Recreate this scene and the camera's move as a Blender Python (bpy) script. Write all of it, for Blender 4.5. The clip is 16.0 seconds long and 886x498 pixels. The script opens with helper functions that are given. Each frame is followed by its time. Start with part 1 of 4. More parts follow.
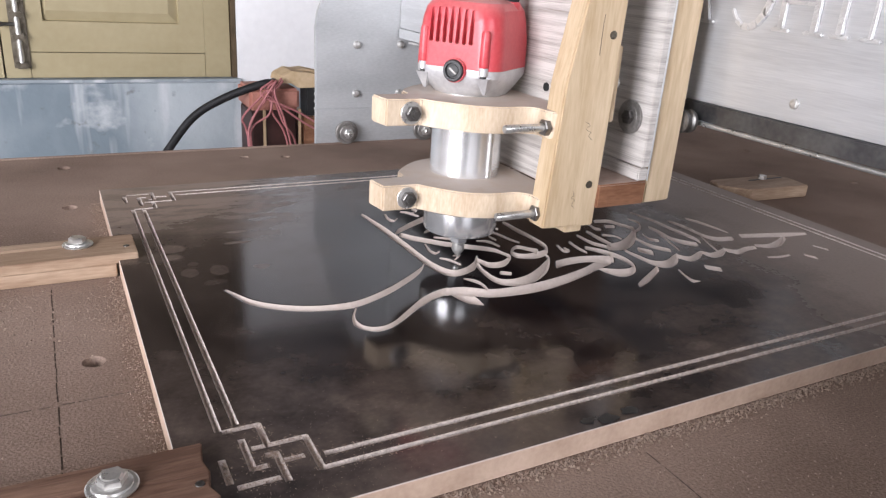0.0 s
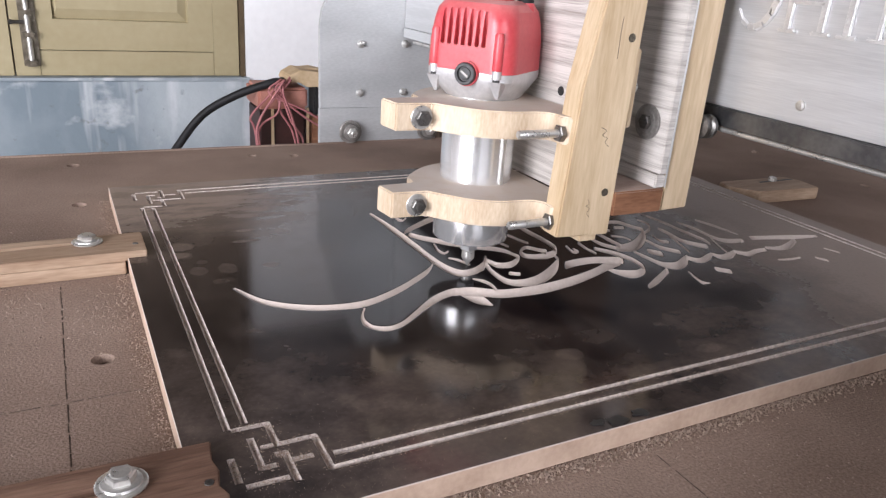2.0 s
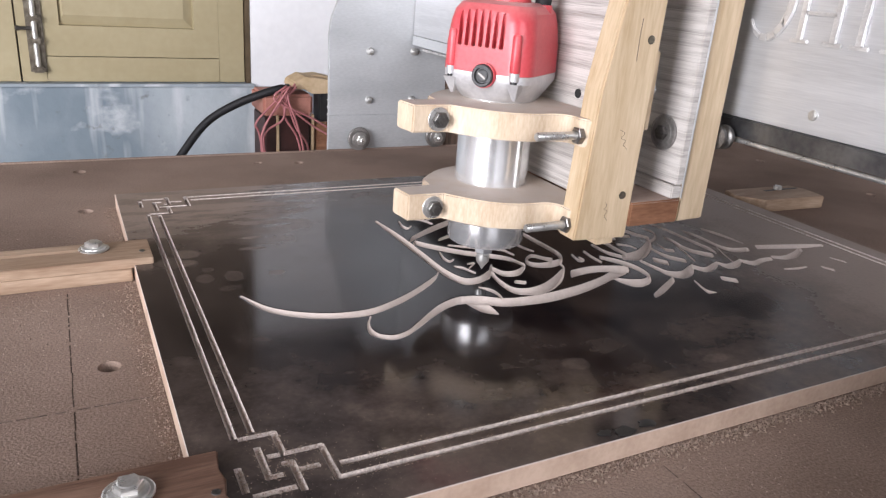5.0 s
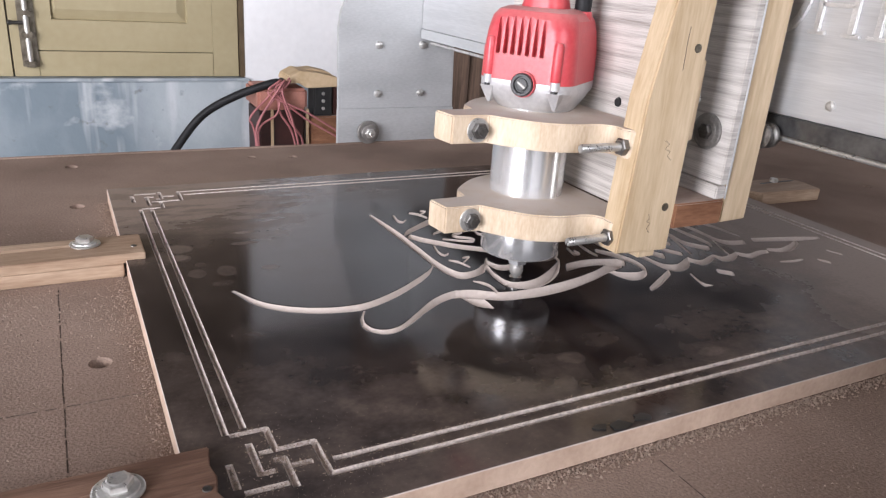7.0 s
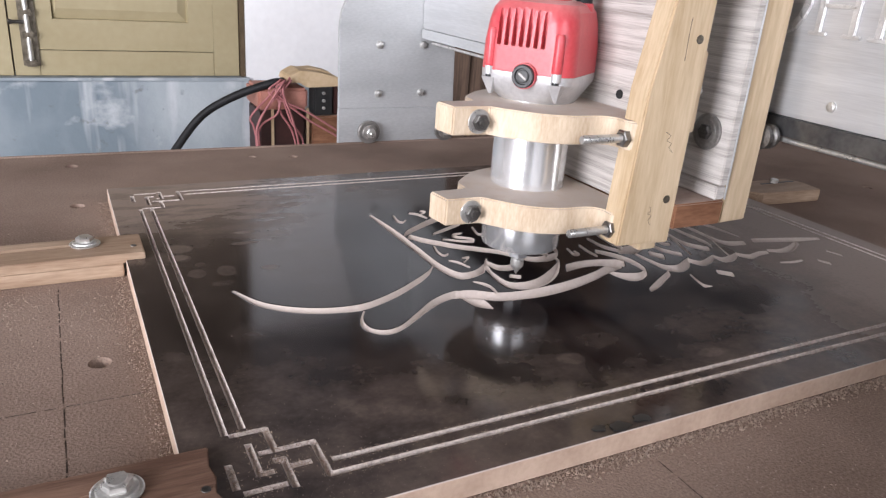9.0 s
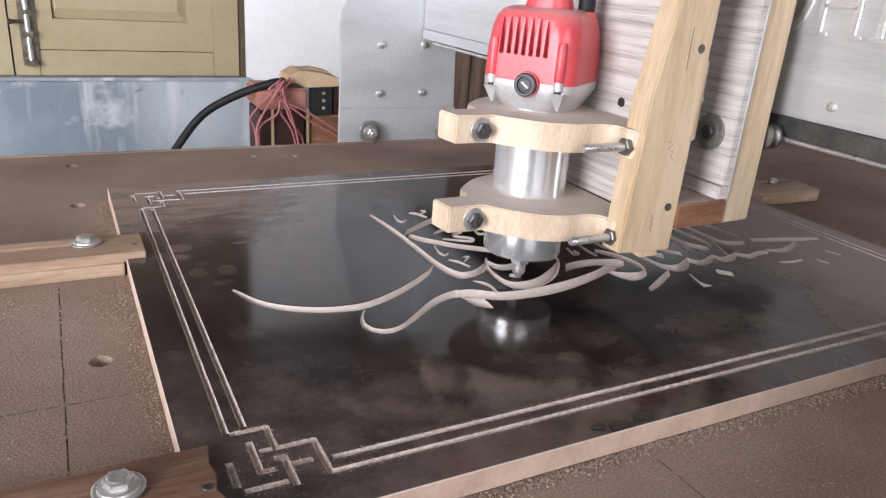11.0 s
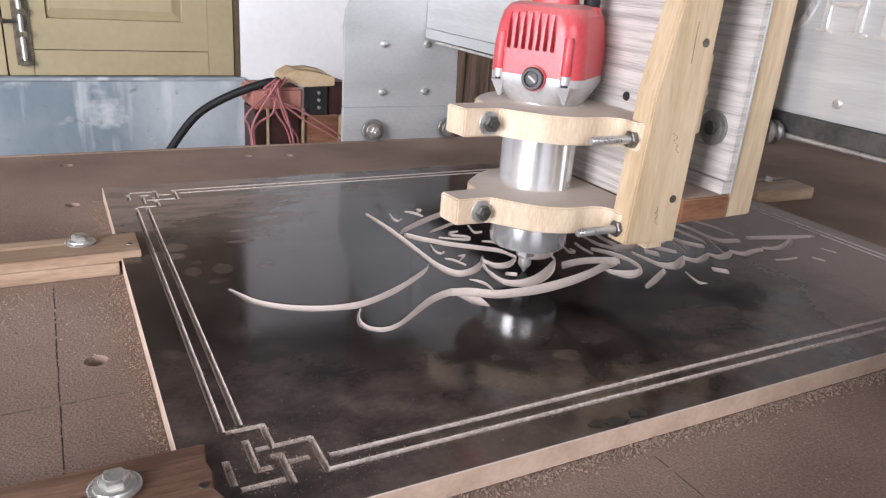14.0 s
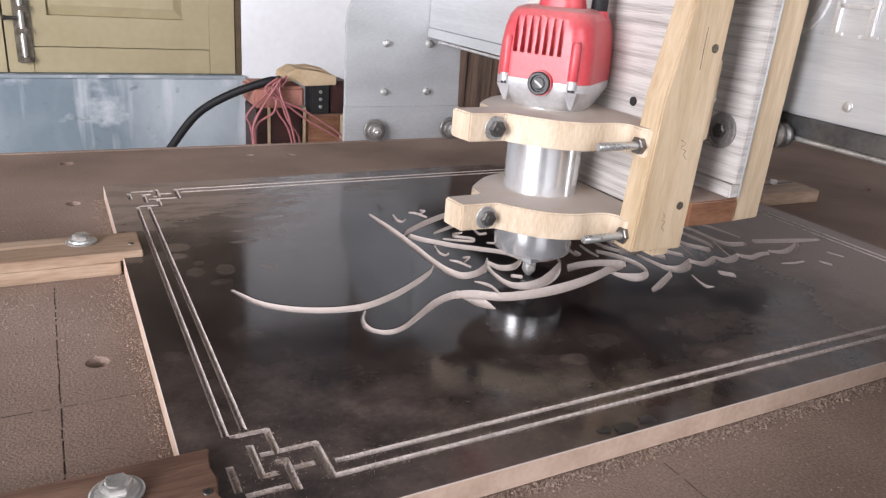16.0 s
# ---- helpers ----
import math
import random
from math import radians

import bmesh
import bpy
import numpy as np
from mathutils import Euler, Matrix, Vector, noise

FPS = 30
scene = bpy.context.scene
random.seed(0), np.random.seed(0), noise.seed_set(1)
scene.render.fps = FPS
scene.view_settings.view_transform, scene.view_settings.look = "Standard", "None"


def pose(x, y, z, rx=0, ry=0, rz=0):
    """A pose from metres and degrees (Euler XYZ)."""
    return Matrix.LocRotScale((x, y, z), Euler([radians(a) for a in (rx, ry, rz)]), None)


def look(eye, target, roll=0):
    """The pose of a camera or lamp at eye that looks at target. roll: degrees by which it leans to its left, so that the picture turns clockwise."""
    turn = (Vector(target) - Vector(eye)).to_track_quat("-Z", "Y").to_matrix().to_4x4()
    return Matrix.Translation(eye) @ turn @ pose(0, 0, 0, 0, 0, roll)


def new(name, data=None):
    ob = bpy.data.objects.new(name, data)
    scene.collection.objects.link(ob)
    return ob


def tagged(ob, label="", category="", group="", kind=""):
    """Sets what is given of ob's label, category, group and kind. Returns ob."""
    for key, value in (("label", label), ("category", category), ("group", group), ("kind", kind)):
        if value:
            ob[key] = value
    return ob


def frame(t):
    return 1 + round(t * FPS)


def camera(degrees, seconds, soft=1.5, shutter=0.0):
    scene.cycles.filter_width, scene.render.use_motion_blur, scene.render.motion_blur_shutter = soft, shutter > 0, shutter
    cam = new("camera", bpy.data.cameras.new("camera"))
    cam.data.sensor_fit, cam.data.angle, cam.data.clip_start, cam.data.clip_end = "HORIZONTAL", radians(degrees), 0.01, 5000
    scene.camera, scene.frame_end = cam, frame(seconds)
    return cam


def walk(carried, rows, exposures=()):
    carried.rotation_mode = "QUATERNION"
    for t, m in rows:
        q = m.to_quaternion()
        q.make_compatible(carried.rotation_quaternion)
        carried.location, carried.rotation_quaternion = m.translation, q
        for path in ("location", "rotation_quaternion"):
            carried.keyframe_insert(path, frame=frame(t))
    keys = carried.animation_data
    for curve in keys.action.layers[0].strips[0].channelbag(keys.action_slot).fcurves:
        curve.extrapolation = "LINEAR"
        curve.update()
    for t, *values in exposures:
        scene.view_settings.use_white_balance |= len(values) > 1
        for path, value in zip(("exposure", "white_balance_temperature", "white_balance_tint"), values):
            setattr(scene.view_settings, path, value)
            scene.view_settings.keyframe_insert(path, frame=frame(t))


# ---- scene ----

cam = camera(62.44, 16.0, soft=1.3)
PATH = [  # seconds; x, y, z in metres; turn in degrees
    (0, -0.0397, -0.2920, 0.2649, 68.89, -3.80, -27.65),
    (0.5, -0.0410, -0.2927, 0.2641, 68.92, -3.55, -27.54),
    (1, -0.0407, -0.2903, 0.2643, 69.14, -3.59, -27.42),
    (1.5, -0.0402, -0.2901, 0.2644, 69.18, -3.91, -27.17),
    (2, -0.0414, -0.2891, 0.2638, 68.86, -4.01, -27.08),
    (2.5, -0.0417, -0.2884, 0.2632, 68.98, -3.94, -27.36),
    (3, -0.0423, -0.2887, 0.2644, 69.17, -3.79, -27.35),
    (3.5, -0.0425, -0.2877, 0.2654, 69.21, -3.86, -26.98),
    (4, -0.0438, -0.2874, 0.2662, 69.34, -4.16, -26.80),
    (6.5, -0.0413, -0.2858, 0.2642, 69.03, -4.06, -26.87),
    (7, -0.0397, -0.2846, 0.2636, 68.90, -4.01, -27.10),
    (7.5, -0.0391, -0.2830, 0.2630, 68.86, -3.93, -27.32),
    (8, -0.0392, -0.2831, 0.2626, 68.98, -3.93, -27.45),
    (8.5, -0.0394, -0.2839, 0.2637, 69.07, -4.03, -27.10),
    (9, -0.0391, -0.2846, 0.2643, 68.86, -4.09, -27.03),
    (11.5, -0.0404, -0.2858, 0.2633, 68.91, -4.19, -27.08),
    (12, -0.0395, -0.2842, 0.2617, 68.75, -4.15, -27.56),
    (12.5, -0.0398, -0.2841, 0.2621, 68.81, -3.97, -27.47),
    (13, -0.0409, -0.2852, 0.2634, 68.94, -4.17, -27.35),
    (13.5, -0.0415, -0.2864, 0.2632, 68.97, -4.18, -27.16),
    (14, -0.0406, -0.2858, 0.2622, 68.92, -4.11, -27.43),
    (14.5, -0.0407, -0.2839, 0.2614, 68.96, -4.12, -27.81),
    (15, -0.0411, -0.2835, 0.2625, 68.90, -4.22, -27.94),
    (15.5, -0.0424, -0.2806, 0.2624, 68.92, -4.47, -27.47),
    (16, -0.0425, -0.2770, 0.2610, 68.90, -4.49, -27.40),
]
TRAVEL = [  # seconds; gantry along x, carriage along y, tool head along z
    (0, -0.0232, 0.0527, 0.0028),
    (0.5, -0.0210, 0.0500, 0.0043),
    (1, -0.0254, 0.0519, 0.0031),
    (1.5, -0.0296, 0.0433, 0.0040),
    (2, -0.0313, 0.0354, 0.0023),
    (2.5, -0.0350, 0.0397, 0.0026),
    (3, -0.0397, 0.0455, 0.0021),
    (3.5, -0.0403, 0.0458, 0.0051),
    (4, -0.0395, 0.0469, 0.0086),
    (4.6, -0.0345, 0.0410, 0.0090),
    (5.4, -0.0140, 0.0170, 0.0080),
    (6.1, -0.0010, 0.0010, 0.0020),
    (6.5, -0.0001, -0.0005, 0.0001),
    (7, 0.0000, 0.0000, 0.0000),
    (7.5, 0.0001, 0.0010, -0.0000),
    (8, 0.0021, 0.0016, -0.0004),
    (8.5, -0.0002, -0.0002, 0.0028),
    (9, 0.0007, 0.0008, 0.0069),
    (9.6, 0.0015, 0.0008, 0.0060),
    (10.6, 0.0025, -0.0008, 0.0010),
    (11.5, 0.0025, -0.0012, 0.0002),
    (12, 0.0019, -0.0017, 0.0038),
    (12.5, 0.0019, -0.0015, 0.0069),
    (13, 0.0099, 0.0012, 0.0090),
    (13.5, 0.0159, 0.0031, 0.0068),
    (14, 0.0159, 0.0032, 0.0026),
    (14.5, 0.0149, 0.0023, -0.0000),
    (15, 0.0155, 0.0021, 0.0002),
    (15.5, 0.0147, 0.0018, -0.0003),
    (16, 0.0144, 0.0027, -0.0004),
]

walk(cam, [(r[0], pose(*r[1:])) for r in PATH])

# ---- light ----
# Daylight comes by a wide doorway in the west wall; fill lamp added behind.
sky = bpy.data.worlds.new("sky")
scene.world = sky
sky.use_nodes = True
sky_tex = sky.node_tree.nodes.new("ShaderNodeTexSky")
sky_tex.sky_type, sky_tex.sun_disc = "NISHITA", False
sky_tex.sun_elevation, sky_tex.sun_rotation = radians(40), radians(200)
sky.node_tree.links.new(sky_tex.outputs[0], sky.node_tree.nodes["Background"].inputs[0])
sky.node_tree.nodes["Background"].inputs[1].default_value = 0.12


def opening_light(name, m, w, h, watts, colour):
    lamp = bpy.data.lights.new(name, "AREA")
    lamp.shape, lamp.size, lamp.size_y, lamp.energy, lamp.color = "RECTANGLE", w, h, watts, colour
    ob = new(name, lamp)
    ob.matrix_world = m
    return ob


opening_light("doorway_daylight", look((-2.53, -1.20, 0.62), (0.35, 0.35, 0.05)), 1.75, 2.1, 224, (0.965, 0.955, 1.03))
# Fill from the south, added to brighten faces that look that way.
opening_light("south_fill", look((-0.05, -2.05, 1.0), (0.2, 0.3, 0.0)), 1.5, 1.1, 30, (0.965, 0.955, 1.03))
scene.view_settings.exposure = 0.0

# ---- materials ----


def mat(name, dark, light, scale=20, rough=0.6, metal=0.0, bump=0.1, stretch=(1, 1, 1), fine=8, spread=(0.35, 0.65), spec=0.5, speck=0.3, settled=0.0):
    """Two colours mixed by a coarse and a fine noise, with relief; settled: how much grey-brown dust lies on its upper faces."""
    m = bpy.data.materials.new(name)
    m.use_nodes = True
    n, l = m.node_tree.nodes, m.node_tree.links
    b = n["Principled BSDF"]
    co, mp = n.new("ShaderNodeTexCoord"), n.new("ShaderNodeMapping")
    mp.inputs["Scale"].default_value = stretch
    l.new(co.outputs["Object"], mp.inputs[0])
    a, f = n.new("ShaderNodeTexNoise"), n.new("ShaderNodeTexNoise")
    a.inputs["Scale"].default_value, a.inputs["Detail"].default_value = scale, 5
    f.inputs["Scale"].default_value, f.inputs["Detail"].default_value = scale * fine, 4
    l.new(mp.outputs[0], a.inputs[0])
    l.new(mp.outputs[0], f.inputs[0])
    mix = n.new("ShaderNodeMix")
    mix.data_type = "FLOAT"
    mix.inputs[0].default_value = speck
    l.new(a.outputs[0], mix.inputs[2])
    l.new(f.outputs[0], mix.inputs[3])
    r = n.new("ShaderNodeValToRGB")
    r.color_ramp.elements[0].position, r.color_ramp.elements[1].position = spread
    r.color_ramp.elements[0].color, r.color_ramp.elements[1].color = (*dark, 1), (*light, 1)
    l.new(mix.outputs[0], r.inputs[0])
    if settled:
        up, lie, film = n.new("ShaderNodeSeparateXYZ"), n.new("ShaderNodeMapRange"), n.new("ShaderNodeMix")
        l.new(co.outputs["Normal"], up.inputs[0])
        l.new(up.outputs[2], lie.inputs[0])
        for i, v in enumerate((0.3, 0.95, 0.0, settled)):
            lie.inputs[i + 1].default_value = v
        thin = n.new("ShaderNodeMath")
        thin.operation = "MULTIPLY"
        patch = n.new("ShaderNodeMapRange")
        l.new(mix.outputs[0], patch.inputs[0])
        for i, v in enumerate((0.3, 0.6, 0.55, 1.0)):
            patch.inputs[i + 1].default_value = v
        l.new(lie.outputs[0], thin.inputs[0])
        l.new(patch.outputs[0], thin.inputs[1])
        film.data_type = "RGBA"
        film.inputs[7].default_value = (0.50, 0.44, 0.405, 1)
        l.new(thin.outputs[0], film.inputs[0])
        l.new(r.outputs[0], film.inputs[6])
        l.new(film.outputs[2], b.inputs["Base Color"])
    else:
        l.new(r.outputs[0], b.inputs["Base Color"])
    rr = n.new("ShaderNodeMapRange")
    rr.inputs[3].default_value, rr.inputs[4].default_value = max(rough - 0.12, 0.02), min(rough + 0.12, 1)
    l.new(mix.outputs[0], rr.inputs[0])
    l.new(rr.outputs[0], b.inputs["Roughness"])
    bp = n.new("ShaderNodeBump")
    bp.inputs["Strength"].default_value, bp.inputs["Distance"].default_value = bump, 0.002
    l.new(f.outputs[0], bp.inputs["Height"])
    l.new(bp.outputs[0], b.inputs["Normal"])
    b.inputs["Metallic"].default_value, b.inputs["Specular IOR Level"].default_value = metal, spec
    return m


M = {
    "bed": mat("dusty_fibreboard", (0.165, 0.113, 0.086), (0.375, 0.275, 0.222), 5, 0.85, bump=0.4, fine=110, spec=0.2, speck=0.42, spread=(0.35, 0.63)),
    "cut": mat("cut_fibreboard", (0.42, 0.30, 0.225), (0.57, 0.43, 0.335), 30, 0.8, bump=0.15, spec=0.2),
    "groove": mat("carved_pale_core", (0.34, 0.285, 0.255), (0.66, 0.58, 0.53), 260, 0.9, bump=0.5, fine=4, spec=0.1, spread=(0.38, 0.58), speck=0.5),
    "pine": mat("pale_wood", (0.46, 0.335, 0.20), (0.65, 0.515, 0.355), 16, 0.5, bump=0.08, stretch=(3, 3, 0.35), spec=0.35, settled=0.4),
    "ply": mat("pale_clamp_wood", (0.46, 0.345, 0.235), (0.65, 0.54, 0.41), 24, 0.55, bump=0.08, stretch=(3, 3, 0.8), spec=0.35, settled=0.85),
    "oak": mat("brown_strip_wood", (0.27, 0.175, 0.115), (0.50, 0.37, 0.265), 14, 0.55, bump=0.12, stretch=(0.5, 5, 5), spec=0.3),
    "rough": mat("rough_dark_strip_wood", (0.115, 0.062, 0.042), (0.25, 0.150, 0.105), 14, 0.65, bump=0.3, stretch=(0.5, 5, 5), spec=0.3),
    "grey": mat("weathered_plywood", (0.24, 0.21, 0.19), (0.62, 0.585, 0.55), 11, 0.6, bump=0.5, stretch=(1, 0.35, 15), spec=0.3, spread=(0.30, 0.56), settled=0.5),
    "brown": mat("brown_block_wood", (0.17, 0.075, 0.040), (0.31, 0.155, 0.088), 25, 0.6, bump=0.15, stretch=(0.6, 3, 3), spec=0.3, settled=0.6),
    "alu": mat("dull_aluminium", (0.40, 0.41, 0.415), (0.56, 0.57, 0.575), 5, 0.48, 0.35, bump=0.06, stretch=(1, 1, 3), fine=30),
    "sheet": mat("brushed_sheet_metal", (0.52, 0.525, 0.53), (0.72, 0.725, 0.73), 7, 0.42, 0.6, bump=0.08, stretch=(1, 0.25, 5), fine=25),
    # Tone of the unseen upper wall and pier: dimness put into colour.
    "dim_wall": mat("dim_unseen_wall", (0.09, 0.09, 0.095), (0.15, 0.15, 0.155), 4, 0.9, bump=0.2, spec=0.1),
    # Unseen ceiling's tone, kept dark so the board mirrors little light.
    "dim_ceiling": mat("dim_unseen_ceiling", (0.05, 0.035, 0.025), (0.10, 0.075, 0.055), 6, 0.8, stretch=(0.4, 4, 1), spec=0.15),
    "turned": mat("turned_aluminium", (0.70, 0.70, 0.70), (0.84, 0.84, 0.84), 3, 0.23, 0.76, bump=0.0, stretch=(0.4, 0.4, 1.5), fine=8, settled=0.5),
    "steel": mat("zinc_steel", (0.50, 0.49, 0.47), (0.72, 0.71, 0.68), 60, 0.3, 0.75, bump=0.08),
    "darksteel": mat("dark_steel", (0.09, 0.085, 0.08), (0.24, 0.23, 0.22), 60, 0.34, 0.85, bump=0.08),
    "collet": mat("grey_steel", (0.30, 0.30, 0.31), (0.50, 0.50, 0.50), 60, 0.38, 0.6, bump=0.08),
    "washer": mat("dull_washer_steel", (0.20, 0.19, 0.18), (0.38, 0.36, 0.34), 50, 0.45, 0.6, bump=0.12),
    "rail": mat("dark_rail_metal", (0.10, 0.10, 0.105), (0.20, 0.20, 0.20), 30, 0.32, 0.85, bump=0.1),
    "red": mat("red_plastic", (0.43, 0.032, 0.046), (0.56, 0.082, 0.092), 22, 0.33, bump=0.04, fine=14, spec=0.5, settled=0.4),
    "cast": mat("cast_grey_metal", (0.50, 0.50, 0.51), (0.68, 0.68, 0.68), 40, 0.40, 0.6, bump=0.08, settled=0.5),
    "black": mat("black_plastic", (0.012, 0.012, 0.013), (0.03, 0.03, 0.03), 40, 0.4, bump=0.05),
    "cable": mat("black_rubber", (0.006, 0.006, 0.007), (0.016, 0.016, 0.018), 40, 0.6, bump=0.1, spec=0.3),
    "wall": mat("white_limewash", (0.74, 0.74, 0.75), (0.84, 0.84, 0.85), 4, 0.9, bump=0.12, fine=14, spec=0.15),
    "cream": mat("cream_gloss_paint", (0.325, 0.272, 0.160), (0.385, 0.330, 0.205), 5, 0.42, bump=0.06, fine=12, spec=0.4),
    "frame": mat("dark_brown_frame_paint", (0.06, 0.04, 0.02), (0.11, 0.075, 0.04), 20, 0.6, bump=0.1),
    "floor": mat("worn_concrete", (0.22, 0.20, 0.18), (0.34, 0.32, 0.30), 3, 0.85, bump=0.2, fine=20, spec=0.2),
    "box": mat("dark_red_enamel", (0.025, 0.008, 0.007), (0.05, 0.016, 0.013), 25, 0.5, bump=0.08),
    "lid": mat("faded_red_cover", (0.36, 0.15, 0.11), (0.48, 0.22, 0.17), 25, 0.6, bump=0.08),
    "wire": mat("dull_pink_insulation", (0.34, 0.12, 0.13), (0.46, 0.18, 0.18), 60, 0.5, bump=0.02),
    "pale": mat("pale_rag", (0.46, 0.33, 0.19), (0.60, 0.46, 0.30), 18, 0.85, bump=0.3),
    "brass": mat("worn_brass", (0.07, 0.058, 0.042), (0.24, 0.21, 0.165), 60, 0.4, 0.8, bump=0.15),
    "ink": mat("pencil_mark", (0.05, 0.045, 0.04), (0.12, 0.10, 0.09), 200, 0.8),
    "scribe": mat("dusty_scribed_line", (0.07, 0.052, 0.042), (0.15, 0.11, 0.088), 90, 0.9, spec=0.1),
    "weld": mat("bright_raised_metal", (0.72, 0.72, 0.72), (0.88, 0.88, 0.88), 60, 0.32, 0.7, bump=0.3),
    "dust": mat("sawdust", (0.14, 0.095, 0.072), (0.46, 0.36, 0.29), 400, 0.95, bump=0.4, spec=0.1),
    "curtain": mat("brown_slat_wood", (0.045, 0.027, 0.018), (0.17, 0.11, 0.078), 14, 0.7, stretch=(6, 6, 0.3)),
}


def board_material():
    """Glossy black laminate under a film of sawdust that thins where it was wiped."""
    m = bpy.data.materials.new("dusty_black_laminate")
    m.use_nodes = True
    n, l = m.node_tree.nodes, m.node_tree.links
    b = n["Principled BSDF"]
    co = n.new("ShaderNodeTexCoord")

    def noise_at(scale, detail=4, stretch=(1, 1, 1), rough=0.55):
        mp, t = n.new("ShaderNodeMapping"), n.new("ShaderNodeTexNoise")
        mp.inputs["Scale"].default_value = stretch
        t.inputs["Scale"].default_value, t.inputs["Detail"].default_value, t.inputs["Roughness"].default_value = scale, detail, rough
        l.new(co.outputs["Object"], mp.inputs[0])
        l.new(mp.outputs[0], t.inputs[0])
        return t.outputs[0]

    def maths(op, a, c, clamp=False):
        q = n.new("ShaderNodeMath")
        q.operation, q.use_clamp = op, clamp
        for i, v in enumerate((a, c)):
            if isinstance(v, (int, float)):
                q.inputs[i].default_value = v
            else:
                l.new(v, q.inputs[i])
        return q.outputs[0]

    def ramp(v, lo, hi, a=0.0, c=1.0):
        q = n.new("ShaderNodeMapRange")
        q.interpolation_type = "SMOOTHSTEP"
        l.new(v, q.inputs[0])
        for i, w in enumerate((lo, hi, a, c)):
            q.inputs[i + 1].default_value = w
        return q.outputs[0]

    def away(x, y, sx, sy):
        """Distance from the wiped middle, in units of its half axes."""
        sep = n.new("ShaderNodeSeparateXYZ")
        l.new(co.outputs["Object"], sep.inputs[0])
        dx = maths("DIVIDE", maths("SUBTRACT", sep.outputs[0], x), sx)
        dy = maths("DIVIDE", maths("SUBTRACT", sep.outputs[1], y), sy)
        return maths("SQRT", maths("ADD", maths("MULTIPLY", dx, dx), maths("MULTIPLY", dy, dy)), 0.0)

    cloud = noise_at(9, 5, (1, 1, 1), 0.6)
    middle = maths("ADD", away(0.30, 0.255, 0.36, 0.36), maths("MULTIPLY", maths("SUBTRACT", cloud, 0.5), 0.9))
    film = ramp(middle, 0.5, 1.4, 0.0, 0.34)
    blotch = ramp(noise_at(22, 5, (1, 0.7, 1)), 0.50, 0.72, 0.0, 0.12)
    grit = ramp(noise_at(900, 2), 0.62, 0.78, 0.0, 0.35)
    place = n.new("ShaderNodeSeparateXYZ")
    l.new(co.outputs["Object"], place.inputs[0])
    smear = maths("MULTIPLY", ramp(place.outputs[1], 0.38, 0.57), ramp(noise_at(30, 4, (0.5, 1.5, 1)), 0.40, 0.62, 0.10, 0.85))
    smear = maths("MULTIPLY", smear, ramp(place.outputs[0], 0.12, 0.24, 1.0, 0.12))
    haze = maths("MULTIPLY", ramp(noise_at(8, 5, (1, 1.3, 1), 0.62), 0.36, 0.72, 0.0, 0.19), ramp(middle, 0.25, 0.75, 0.12, 1.0))
    film = maths("MULTIPLY", maths("ADD", maths("ADD", film, smear), haze), maths("MAXIMUM", ramp(place.outputs[0], 0.03, 0.08, 0.45, 1.0), ramp(place.outputs[1], 0.32, 0.48)))
    film = maths("ADD", film, maths("MULTIPLY", ramp(place.outputs[1], 0.24, 0.56, 0.0, 0.30), ramp(place.outputs[0], 0.09, 0.22, 1.0, 0.0)))
    film = maths("ADD", film, ramp(maths("ADD", place.outputs[0], maths("MULTIPLY", cloud, 0.12)), 0.53, 0.80, 0.0, 0.78))
    # Front haze: dust film that also stands for a pale wall reflection.
    film = maths("ADD", film, maths("MULTIPLY", ramp(place.outputs[1], 0.05, 0.26, 0.15, 0.0), ramp(noise_at(13, 5, (1, 1.2, 1), 0.65), 0.34, 0.66, 0.0, 1.4)))
    for x, y, sx, sy, top in ((0.047, 0.389, 0.0130, 0.0110, 0.24), (0.044, 0.367, 0.0090, 0.0080, 0.22), (0.053, 0.326, 0.0085, 0.0105, 0.13), (0.078, 0.326, 0.0090, 0.0125, 0.15), (0.059, 0.346, 0.0055, 0.0055, 0.10), (0.116, 0.323, 0.0085, 0.0060, 0.14), (0.113, 0.418, 0.0120, 0.0040, 0.22), (0.108, 0.388, 0.0135, 0.0035, 0.22), (0.069, 0.300, 0.0100, 0.0060, 0.10), (0.110, 0.509, 0.0080, 0.0080, 0.22), (0.280, 0.089, 0.0110, 0.0085, 0.12), (0.392, 0.058, 0.0120, 0.0070, 0.12)):
        spot = maths("ADD", away(x, y, sx, sy), maths("MULTIPLY", maths("SUBTRACT", noise_at(70, 3), 0.5), 0.9))
        film = maths("ADD", film, ramp(spot, 0.75, 1.15, top, 0.0))
    dust = maths("ADD", film, maths("MULTIPLY", blotch, ramp(middle, 0.2, 0.9)), True)
    dust = maths("ADD", maths("MULTIPLY", dust, maths("ADD", maths("MULTIPLY", noise_at(260, 3), 0.5), 0.75)), maths("MULTIPLY", grit, ramp(middle, 0.4, 1.1, 0.06, 0.6)), True)
    mix = n.new("ShaderNodeMix")
    mix.data_type = "RGBA"
    mix.inputs[6].default_value, mix.inputs[7].default_value = (0.006, 0.0045, 0.006, 1), (0.285, 0.220, 0.185, 1)
    l.new(dust, mix.inputs[0])
    # below the laminate the pale core shows
    core = ramp(place.outputs[2], -0.00022, -0.00008, 1.0, 0.0)
    pale = n.new("ShaderNodeMix")
    pale.data_type = "RGBA"
    pale.inputs[6].default_value, pale.inputs[7].default_value = (0.48, 0.40, 0.355, 1), (0.66, 0.58, 0.53, 1)
    l.new(noise_at(300, 3), pale.inputs[0])
